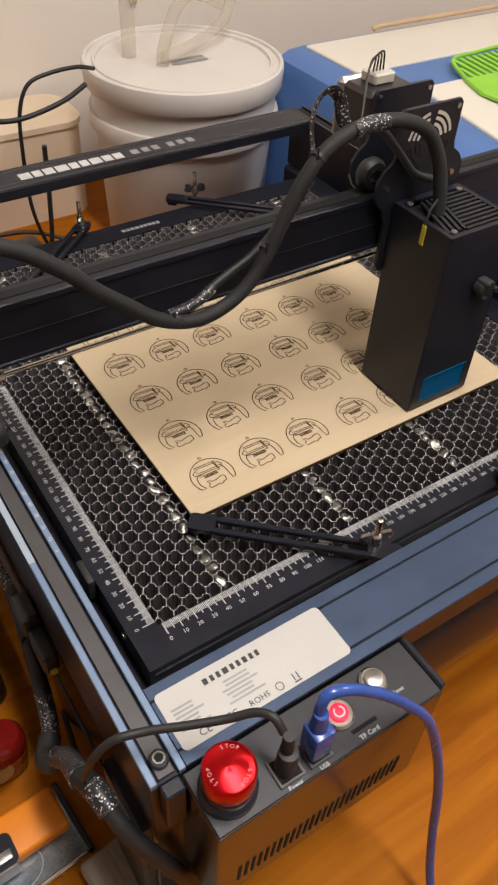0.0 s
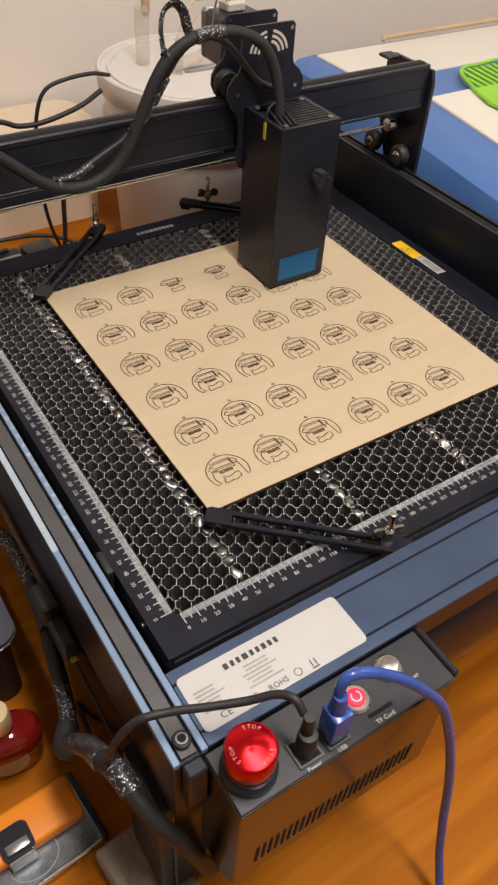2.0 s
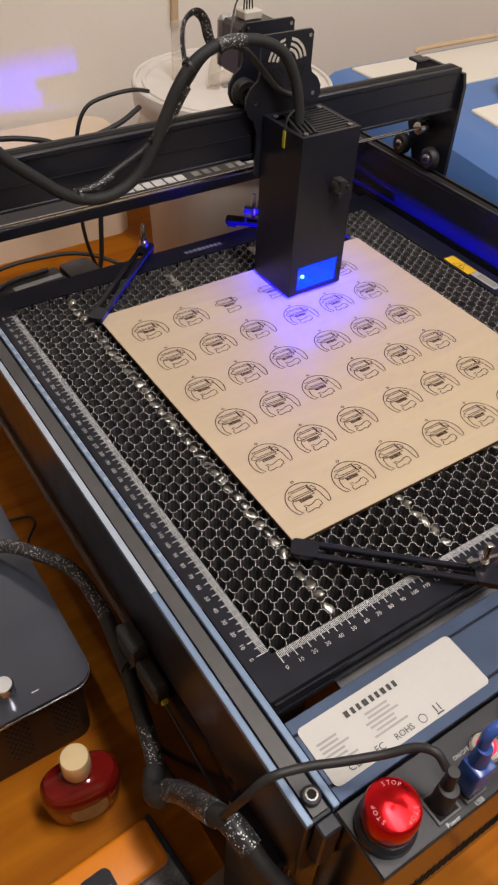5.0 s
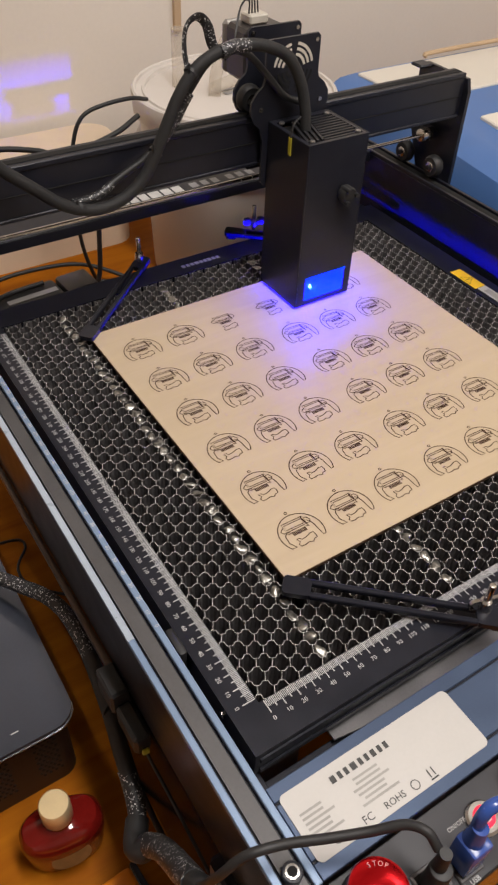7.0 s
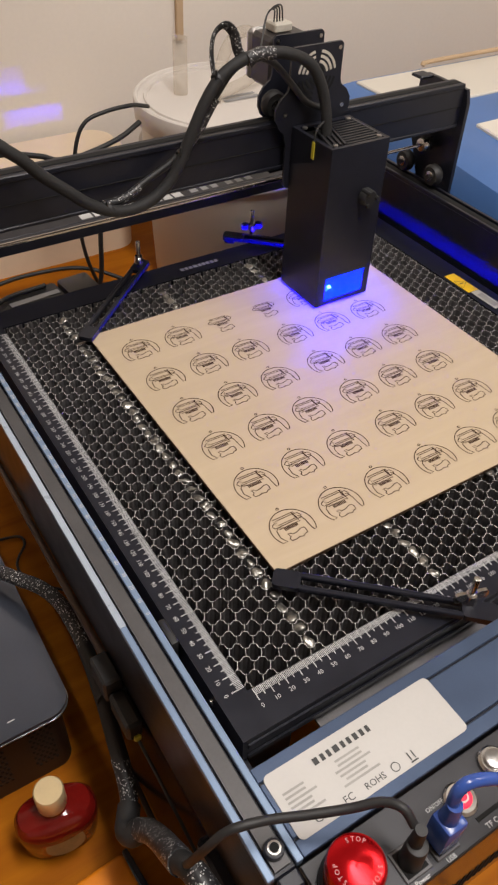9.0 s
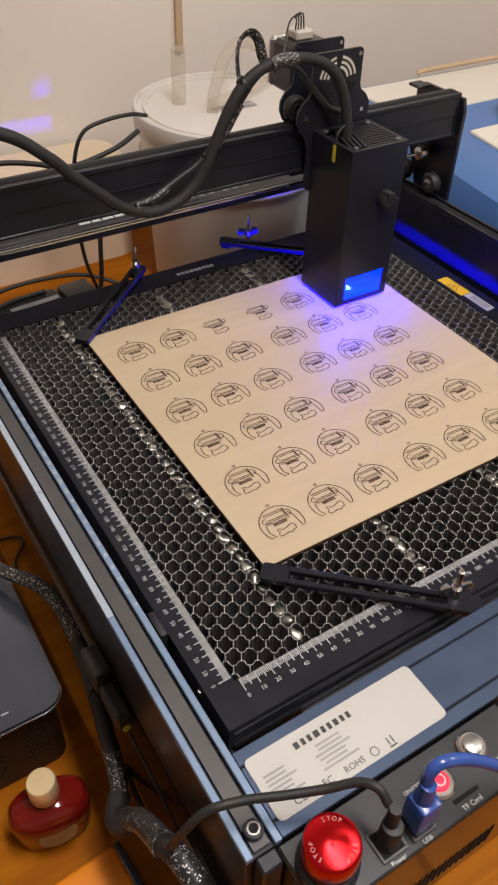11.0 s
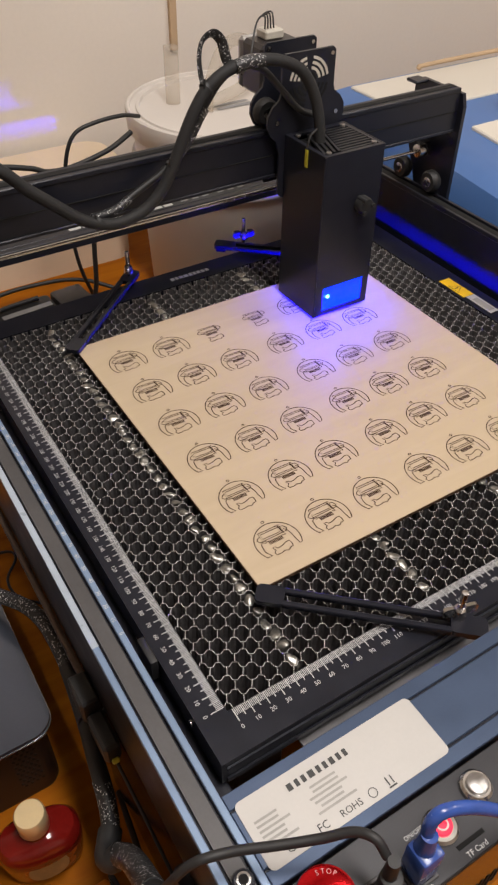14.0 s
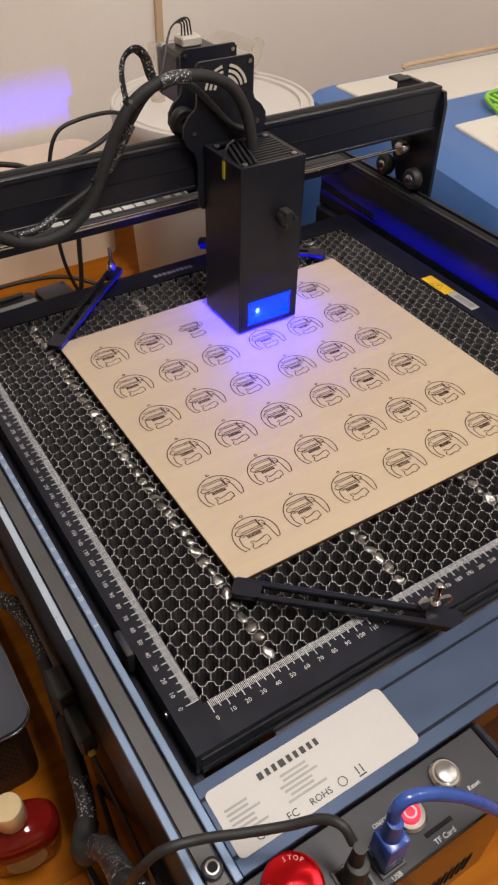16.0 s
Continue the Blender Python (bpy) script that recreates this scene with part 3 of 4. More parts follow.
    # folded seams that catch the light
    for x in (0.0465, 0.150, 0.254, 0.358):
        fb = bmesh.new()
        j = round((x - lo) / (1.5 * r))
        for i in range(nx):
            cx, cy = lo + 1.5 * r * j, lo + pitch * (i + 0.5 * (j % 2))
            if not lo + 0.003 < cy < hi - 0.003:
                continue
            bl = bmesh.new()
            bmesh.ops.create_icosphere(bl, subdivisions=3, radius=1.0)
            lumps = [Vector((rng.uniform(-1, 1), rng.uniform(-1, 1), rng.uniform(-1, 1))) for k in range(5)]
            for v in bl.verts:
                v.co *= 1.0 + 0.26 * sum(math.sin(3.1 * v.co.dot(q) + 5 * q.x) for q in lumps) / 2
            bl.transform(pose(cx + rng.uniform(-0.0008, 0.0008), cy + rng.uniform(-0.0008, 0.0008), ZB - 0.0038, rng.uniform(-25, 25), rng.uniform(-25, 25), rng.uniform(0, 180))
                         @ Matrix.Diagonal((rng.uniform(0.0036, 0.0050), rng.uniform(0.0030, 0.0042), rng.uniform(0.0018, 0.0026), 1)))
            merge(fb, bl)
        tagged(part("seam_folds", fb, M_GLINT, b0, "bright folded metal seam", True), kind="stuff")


bed()


def clamp(tip, end, bolt, z=ZB):
    """A slotted bar that presses the sheet down, with a bolt and a wing nut."""
    t, e = Vector(tip), Vector(end)
    d = (e - t)
    n = d.length
    c = thing("clamp", "black slotted hold-down clamp with wing nut on the bed", "clamp", (t.x, t.y, z), math.degrees(math.atan2(d.y, d.x)), "clamps round the bed")
    h, w = 0.0042, 0.0068
    bm = slab(rounded(-0.004, 0.014, -w, w, 0.003), h, h + 0.004)
    slab(rounded(n - 0.016, n + 0.006, -w, w, 0.003), h, h + 0.004, bm)
    for s in (-1, 1):
        box(0.013, n - 0.015, min(s * w, s * 0.0028), max(s * w, s * 0.0028), h, h + 0.004, 0.0006, bm)
    part("arm", bm, M_BLACK, c)
    part("foot", box(n - 0.006, n + 0.004, -0.005, 0.005, 0.0002, h, 0.0006), M_BLACK, c)
    p = Vector(bolt) - t
    x, y = p.dot(d.normalized()), -p.x * d.normalized().y + p.y * d.normalized().x
    part("bolt", cyl(x, y, h, 0.031, 0.0021, n=16, bevel=0.0004), M_STEEL, c, "bright steel bolt", True)
    wn = cyl(x, y, h + 0.004, h + 0.011, 0.0046, 0.0036, 20)
    for s in (-1, 1):
        bx = slab(rounded(0.0028, 0.0115, 0.0, 0.008, 0.0028), -0.0011, 0.0011, None, pose(x, y, h + 0.0055, 90, 0, 25 if s > 0 else 205))
        merge(wn, bx)
    part("wing_nut", wn, M_STEEL, c, "bright steel wing nut", True)
    return c


clamp((0.0535, 0.0495), (0.1505, -0.0385), (0.1455, -0.0265))
clamp((0.0535, 0.3535), (0.1510, 0.4420), (0.1490, 0.4440))
clamp((0.3500, 0.3660), (0.2580, 0.4500), (0.2840, 0.4465))
clamp((0.3605, 0.0495), (0.2615, -0.0365), (0.2665, -0.0255))


# ---- plywood with its engraved steering wheels ----
def arc(cx, cy, rx, ry, a0, a1, n=14):
    return [(cx + rx * math.cos(radians(a0 + (a1 - a0) * i / n)), cy + ry * math.sin(radians(a0 + (a1 - a0) * i / n))) for i in range(n + 1)]


def wheel_lines(whole):
    bm = bmesh.new()
    z, w = 0.0, 0.00070
    if whole:
        # rim with its two open-ended grips, and a pinhole above
        rim = arc(-0.0016, 0.0, 0.0161, 0.0165, -31, 212, 34)
        right = [(0.0103, -0.0088), (0.0098, -0.0036), (0.0098, 0.0010), (0.0088, 0.0054), (0.0070, 0.0072)]
        left = [(-0.0117, -0.0089), (-0.0142, -0.0040), (-0.0134, 0.0020), (-0.0114, 0.0040), (-0.0097, 0.0020)]
        ribbon(right[::-1] + rim + left, w, z, bm)
        ribbon(arc(-0.0018, 0.0191, 0.0011, 0.0009, 0, 360, 12), w * 0.8, z, bm)
    # car body: cabin, mirrors, radiator, bumper
    ribbon([(-0.0104, 0.0119), (0.0063, 0.0117), (0.0059, 0.0047), (-0.0109, 0.0045)], w, z, bm, True)
    ribbon([(-0.0094, 0.0103), (0.0044, 0.0101), (0.0042, 0.0060), (-0.0097, 0.0062)], w * 0.9, z, bm, True)
    ribbon([(0.0050, 0.0112), (0.0054, 0.0054)], w * 1.5, z, bm)
    ribbon([(0.0063, 0.0098), (0.0083, 0.0096), (0.0098, 0.0066), (0.0082, 0.0046), (0.0059, 0.0049)], w, z, bm)
    ribbon([(-0.0107, 0.0090), (-0.0126, 0.0082), (-0.0140, 0.0066), (-0.0128, 0.0046), (-0.0109, 0.0045)], w, z, bm)
    ribbon([(-0.0095, 0.0043), (-0.0088, 0.0026), (-0.0076, 0.0032)], w, z, bm)
    ribbon([(0.0056, 0.0044), (0.0060, 0.0022), (0.0036, 0.0030)], w, z, bm)
    bars([(-0.0078 + 0.00124 * i, -0.0078 + 0.00124 * i + 0.00088, -0.0004, 0.0031) for i in range(9)], z, bm)
    ribbon([(-0.0082, -0.0034), (-0.0060, -0.0036), (-0.0052, -0.0052), (-0.0020, -0.0050), (0.0010, -0.0040), (0.0022, -0.0034), (0.0051, -0.0036), (0.0054, -0.0062), (0.0049, -0.0086),
            (0.0024, -0.0088), (0.0008, -0.0104), (-0.0024, -0.0092), (-0.0052, -0.0100), (-0.0086, -0.0098), (-0.0090, -0.0076), (-0.0072, -0.0062)], w, z, bm, True)
    return bm


def plywood():
    p = thing("plywood_sheet", "pale plywood sheet with rows of engraved steering wheels", "plywood sheet", (0, 0, 0))
    bm = box(0.0565, 0.3585, 0.0555, 0.3575, ZB + 0.0001, ZB + 0.0030, 0.0002)
    part("board", bm, M_PLY, p)
    part("edge", box(0.0562, 0.3588, 0.0552, 0.3578, ZB + 0.0002, ZB + 0.00285), M_PLYEDGE, p, "scorched dark edge")
    cols, rows = (0.0890, 0.1306, 0.1726, 0.2204, 0.2620, 0.3040), [0.0825 + 0.0465 * k for k in range(6)]
    whole = half = None
    for j, y in enumerate(rows):
        for i, x in enumerate(cols):
            part_done = j == 5 and i in (2, 3)
            src = half if part_done else whole
            if src is None:
                ob = part("engraved_wheel", wheel_lines(not part_done), M_BURN, p)
                if part_done:
                    half = ob
                else:
                    whole = ob
            else:
                ob = new("engraved_wheel", src.data)
                ob.parent = p
            ob.location = (x, y, ZB + 0.0032)


plywood()


# ---- moving gantry and head ----
def gantry():
    """Beam across the machine; its origin is the head's front edge in y."""
    g = thing("gantry", "black aluminium gantry beam with end plates and rollers", "gantry", (0, 0.0614, 0))
    beam = part("beam", box(-0.052, 0.470, 0.066, 0.084, 1.0370, 1.0770, 0.0012), M_BLACK, g)
    for z0, z1 in ((1.0735, 1.0777), (1.0362, 1.0392)):
        part("lip", box(-0.050, 0.468, 0.0648, 0.0678, z0, z1, 0.0006), M_BLACK, beam)
    part("groove", box(-0.050, 0.468, 0.0652, 0.0659, 1.0555, 1.0562), M_HOLE, beam)
    part("top_groove", box(-0.050, 0.468, 0.0715, 0.0785, 1.0771, 1.0774), M_HOLE, beam)
    for x, s in ((0.470, 1), (-0.056, -1)):
        prof = [(0.060, 0.962), (0.060, 1.060), (0.064, 1.072), (0.122, 1.072), (0.130, 1.064), (0.130, 1.01), (0.108, 0.962)]
        b = bmesh.new()
        lo_ = [b.verts.new((x, y, z)) for y, z in prof]
        hi_ = [b.verts.new((x + 0.004, y, z)) for y, z in prof]
        m = len(prof)
        for i in range(m):
            b.faces.new((lo_[i], lo_[(i + 1) % m], hi_[(i + 1) % m], hi_[i]))
        b.faces.new(lo_[::-1]), b.faces.new(hi_)
        bmesh.ops.recalc_face_normals(b, faces=b.faces)
        pl = part("end_plate", b, M_SHEET, g)
        part("top_lip", box(x - 0.016 if s > 0 else x + 0.004, x if s > 0 else x + 0.020, 0.112, 0.128, 1.0695, 1.0725, 0.001), M_SHEET, pl)
        for y, z in ((0.074, 0.985), (0.118, 0.985)):
            wx = x - 0.012 if s > 0 else x + 0.016
            wheel = part("roller", lathe([(0.004, -0.0052), (0.0092, -0.0052), (0.0112, -0.0026), (0.0112, 0.0026), (0.0092, 0.0052), (0.004, 0.0052)], 32), M_RUBBER, pl, smooth=True)
            wheel.matrix_local = lying(wx, y, z, "x")
            hub = part("hub", cyl(0, 0, -0.0062, 0.0062, 0.0052, n=20, bevel=0.0006), M_STEEL, wheel, smooth=True)
            part("bolt_head", cyl(0, 0, -0.0085, 0.0085, 0.0026, n=6), M_SHEET, wheel)
        part("belt_pulley", cyl(0, 0, -0.005, 0.005, 0.0065, n=20, bevel=0.0008, turn=lying(x - 0.022 if s > 0 else x + 0.026, 0.086, 1.015, "x")), M_STEEL, pl, smooth=True)
        part("belt_clip", box(x - 0.016, x - 0.004, 0.090, 0.104, 1.005, 1.019, 0.001) if s > 0 else box(x + 0.008, x + 0.020, 0.090, 0.104, 1.005, 1.019, 0.001), M_SHEET, pl)
        part("plate_screw", cyl(0, 0, -0.0012, 0.0012, 0.003, n=12, turn=lying(x - 0.0008 if s > 0 else x + 0.0048, 0.075, 1.070, "x")), M_STEEL, pl)
    part("drive_shaft", cyl(0, 0, 0, 0.49, 0.0017, n=12, turn=lying(-0.035, 0.086, 1.015, "x")), M_STEEL, g, "thin steel shaft", True)
    part("cable_end", tube([(0.472, 0.128, 1.060), (0.476, 0.134, 1.050), (0.480, 0.136, 1.040)], 0.0018), M_RUBBER, g)
    return g


def plate_outline(s):
    """The carriage plate, in x and z: square top for a fan, lobes for the rollers below."""
    half = [(0.0, 1.137), (0.0235, 1.137), (0.026, 1.1345), (0.026, 1.108), (0.0275, 1.103), (0.034, 1.098), (0.0385, 1.091), (0.039, 1.083), (0.0355, 1.075), (0.030, 1.070), (0.0265, 1.060), (0.0265, 1.024), (0.023, 1.020)]
    right = [(s + x, z) for x, z in half]
    left = [(s - x, z) for x, z in half[::-1] if x > 0]
    return right + left


def head():
    """Laser head; its origin is the front left lower corner of the shroud."""
    h = thing("laser_unit", "black box-shaped laser head with carriage, motor and thick hose", "laser head", (0, 0, 0))
    z0, z1, w, d, t = 0.9256, 1.0752, 0.0612, 0.0570, 0.0014
    sides = [("side_panel", box(0, t, 0, d, z0, z1, 0.0003)), ("side_panel", box(w - t, w, 0, d, z0, z1, 0.0003)), ("back_panel", box(t, w - t, d - t, d, z0 + 0.0006, z1))]
    for nm, bm in sides:
        part(nm, bm, M_SHEET, h)
    # front with a window opening
    front = part("front_panel", box(t, w - t, 0, t, z0 + 0.0275, z1), M_SHEET, h)
    part("window_side", box(t, 0.0095, 0, t, z0, z0 + 0.0275), M_SHEET, front)
    part("window_side", box(w - 0.0075, w - t, 0, t, z0, z0 + 0.0275), M_SHEET, front)
    part("window_foot", box(0.0095, w - 0.0075, 0, t, z0, z0 + 0.0045), M_SHEET, front)
    pane = part("window", box(0.0096, w - 0.0076, 0.0004, 0.0010, z0 + 0.0046, z0 + 0.0274), M_BLUEWIN, front, "blue see-through laser guard window")
    part("window_edge", box(0.009, w - 0.007, -0.0006, 0.0, z0 + 0.0272, z0 + 0.0284), M_BLUEWIN, front)
    part("module", box(0.012, w - 0.012, 0.010, d - 0.006, z0 + 0.030, z1 - 0.006), M_SHEET, h)
    part("nozzle", cyl(0.030, 0.026, z0 + 0.012, z0 + 0.0305, 0.0045, 0.010, 20), M_ALU, h, smooth=True)
    # vented top
    top = part("top_frame", box(t, w - t, t, 0.004, z1 - 0.002, z1 - 0.0002), M_SHEET, h)
    for a in (box(t, w - t, d - 0.005, d - t, z1 - 0.002, z1 - 0.0002), box(t, 0.004, 0.004, d - 0.005, z1 - 0.002, z1 - 0.0002), box(w - 0.004, w - t, 0.004, d - 0.005, z1 - 0.002, z1 - 0.0002)):
        part("top_edge", a, M_SHEET, top)
    part("vent_backing", box(0.004, w - 0.004, 0.004, d - 0.005, z1 - 0.006, z1 - 0.005), M_HOLE, top)
    for k in range(10):
        y = 0.0060 + 0.0046 * k
        x = 0.020 + 0.0016 * k
        part("vent_slat", box(x, w - 0.004, y, y + 0.0020, z1 - 0.0022, z1 - 0.0004), M_PANEL, top)
    for k in range(4):
        x = 0.0052 + 0.0048 * k
        part("vent_slat", box(-0.0011, 0.0011, -0.0215, 0.0215, z1 - 0.0022, z1 - 0.0004, turn=pose(x + 0.006, 0.028, 0, 0, 0, -17)), M_PANEL, top)
    for x, y in ((0.0075, 0.006), (w - 0.0075, 0.006), (0.0075, d - 0.008), (w - 0.0075, d - 0.008)):
        part("screw", cyl(x, y, z1 - 0.001, z1 + 0.0011, 0.0023, n=18, bevel=0.0005), M_ALU, top, smooth=True)
    # focus knob on the front face
    kn = part("focus_knob", lathe([(0.0052, 0), (0.0072, 0.001), (0.0072, 0.008), (0.0062, 0.0095)], 20), M_RUBBER, h, smooth=True)
    kn.matrix_local = pose(0.041, 0.0, z0 + 0.103, 90, 0, 0)
    for k in range(3):
        part("knob_rib", cyl(0, 0, 0.001, 0.012, 0.0020, n=10, turn=pose(0.0062 * math.cos(k * 2.1), 0.0062 * math.sin(k * 2.1), 0)), M_RUBBER, kn, smooth=True)
    # carriage plates either side of the beam, rollers, fan
    stand = Matrix.Rotation(radians(90), 4, "X")
    for nm, y, s in (("front_plate", 0.0592, 0.0215), ("rear_plate", 0.0925, 0.0260)):
        b = slab(plate_outline(s), -0.0012, 0.0012)
        b.transform(Matrix.Translation((0, y, 0)) @ stand)
        pl = part(nm, b, M_SHEET, h)
        for dx in (-0.022, 0.022):
            part("screw", cyl(0, 0, -0.0021, 0.0021, 0.0017, n=12, turn=lying(s + dx, y, 1.1325, "y")), M_STEEL, pl, smooth=True)
            part("axle_screw", cyl(0, 0, -0.0024, 0.0024, 0.0019, n=12, turn=lying(s + dx * 1.35, y, 1.0855, "y")), M_STEEL, pl, smooth=True)
        if nm == "front_plate":
            for r_ in (0.0065, 0.0105, 0.0145, 0.0185):
                for a0 in (10, 100, 190, 280):
                    rb = bmesh.new()
                    ribbon(arc(s, 1.1135, r_, r_, a0, a0 + 70, 10), 0.0022, 0.0018, rb)
                    rb.transform(Matrix.Translation((0, y, 0)) @ stand)
                    bmesh.ops.reverse_faces(rb, faces=rb.faces)
                    # ivory slots paint in the pale background that would shine through
                    part("fan_slot", rb, M_PLUG_SLOT if a0 in (10, 100) and r_ > 0.008 else M_HOLE, pl)
    for x in (-0.0085, 0.0515):
        wheel = part("roller", lathe([(0.003, -0.005), (0.0092, -0.005), (0.0112, -0.0022), (0.0112, 0.0022), (0.0092, 0.005), (0.003, 0.005)], 28), M_RUBBER, h, smooth=True)
        wheel.matrix_local = lying(x, 0.0755, 1.0895, "y")
        part("hub", cyl(0, 0, -0.0056, 0.0056, 0.0045, n=16), M_STEEL, wheel, smooth=True)
    part("fan", box(0.003, 0.040, 0.0606, 0.0705, 1.095, 1.133, 0.002), M_RUBBER, h)
    mo = part("motor", box(-0.001, 0.041, 0.0940, 0.126, 1.093, 1.134, 0.003), M_MOTOR, h, "dark square stepper motor")
    part("motor_end", box(-0.001, 0.041, 0.1262, 0.134, 1.093, 1.134, 0.003), M_ALU, mo)
    part("connector", box(0.010, 0.028, 0.105, 0.121, 1.1342, 1.1415, 0.0012), M_PLUG_SLOT, mo)
    for k in range(4):
        part("wire", tube([(0.013 + 0.003 * k, 0.112, 1.141), (0.010 + 0.002 * k, 0.108, 1.152 + 0.001 * k), (-0.006, 0.095, 1.152), (-0.025, 0.075, 1.130), (-0.040, 0.062, 1.127)], 0.0007, 6), M_RUBBER, mo)
    part("yellow_tag", box(-0.0012, -0.0002, 0.0225, 0.0265, 1.059, 1.0735, 0.0004), M_YTAG, h, "small yellow tag")
    part("tag_wire", tube([(-0.0006, 0.0245, 1.0735), (0.003, 0.026, 1.083), (0.012, 0.030, 1.086)], 0.0009, 6), M_RUBBER, h)
    # hose and its sleeves
    hs = part("hose", tube([(-0.42, 0.065, 1.13), (-0.34, 0.058, 1.137), (-0.275, 0.050, 1.122), (-0.243, 0.046, 1.100), (-0.227, 0.046, 1.083), (-0.209, 0.046, 1.067), (-0.193, 0.046, 1.053), (-0.176, 0.046, 1.044), (-0.158, 0.046, 1.041), (-0.139, 0.046, 1.046), (-0.123, 0.046, 1.058), (-0.112, 0.046, 1.075), (-0.102, 0.046, 1.094), (-0.092, 0.046, 1.112), (-0.080, 0.046, 1.127), (-0.064, 0.046, 1.1365), (-0.045, 0.046, 1.1405), (-0.020, 0.044, 1.139), (0.002, 0.042, 1.129), (0.013, 0.038, 1.111), (0.017, 0.034, 1.090), (0.017, 0.031, 1.0735)], 0.0046, 14, 6), M_FABRIC, h, "thick black woven cable hose", True)
    part("thin_hose", tube([(-0.180, 0.051, 1.047), (-0.161, 0.054, 1.047), (-0.146, 0.057, 1.053), (-0.132, 0.058, 1.059), (-0.117, 0.058, 1.066), (-0.102, 0.058, 1.077), (-0.090, 0.058, 1.089), (-0.082, 0.058, 1.102), (-0.073, 0.057, 1.115), (-0.062, 0.056, 1.128), (-0.046, 0.055, 1.136), (-0.025, 0.056, 1.130), (-0.006, 0.056, 1.112), (0.010, 0.054, 1.095), (0.026, 0.053, 1.088)], 0.0028, 10, 6), M_RUBBER, hs, smooth=True)
    part("sleeve", tube([(-0.181, 0.050, 1.048), (-0.161, 0.053, 1.048), (-0.146, 0.056, 1.053)], 0.0034, 10), M_BRAID, hs, "speckled braided sleeve", True)
    part("sleeve", tube([(-0.100, 0.057, 1.079), (-0.090, 0.057, 1.090), (-0.082, 0.057, 1.102), (-0.077, 0.056, 1.110)], 0.0040, 10), M_BRAID, hs, "speckled braided sleeve", True)
    part("sleeve", tube([(-0.056, 0.045, 1.1385), (-0.045, 0.045, 1.1410), (-0.032, 0.0445, 1.1405)], 0.0050, 14), M_BRAID, hs, "speckled braided sleeve", True)
    part("cable_loop", tube([(-0.077, 0.049, 1.122), (-0.0805, 0.052, 1.130), (-0.0815, 0.054, 1.146), (-0.0780, 0.055, 1.157), (-0.0690, 0.056, 1.1610), (-0.0620, 0.055, 1.155), (-0.0590, 0.053, 1.143), (-0.0560, 0.049, 1.137)], 0.0042, 10, flat=0.3), M_BRAID, hs, "looped flat speckled braided sleeve", True)
    for q, r_ in (((-0.080, 0.047, 1.127), 0.0058), ((-0.176, 0.048, 1.045), 0.0062), ((-0.112, 0.047, 1.075), 0.0054)):
        part("cable_tie", cyl(0, 0, -0.0012, 0.0012, r_, n=18, turn=pose(*q, 0, 55, 20)), M_RUBBER, hs, smooth=True)
        part("tie_tail", cyl(q[0] - r_ * 0.6, q[1] - 0.004, q[2] + r_ * 0.4, q[2] + r_ * 0.4 + 0.006, 0.0008, n=8), M_RUBBER, hs)
    return h, hs


def laser_spot():
    b = bmesh.new()
    bmesh.ops.create_icosphere(b, subdivisions=2, radius=0.0016)
    return tagged(part("laser_spot", b, M_LASER, None, smooth=True), "bright blue spot of laser light burning the plywood", "laser light")


GANTRY, (HEAD, HOSE), SPOT = gantry(), head(), laser_spot()


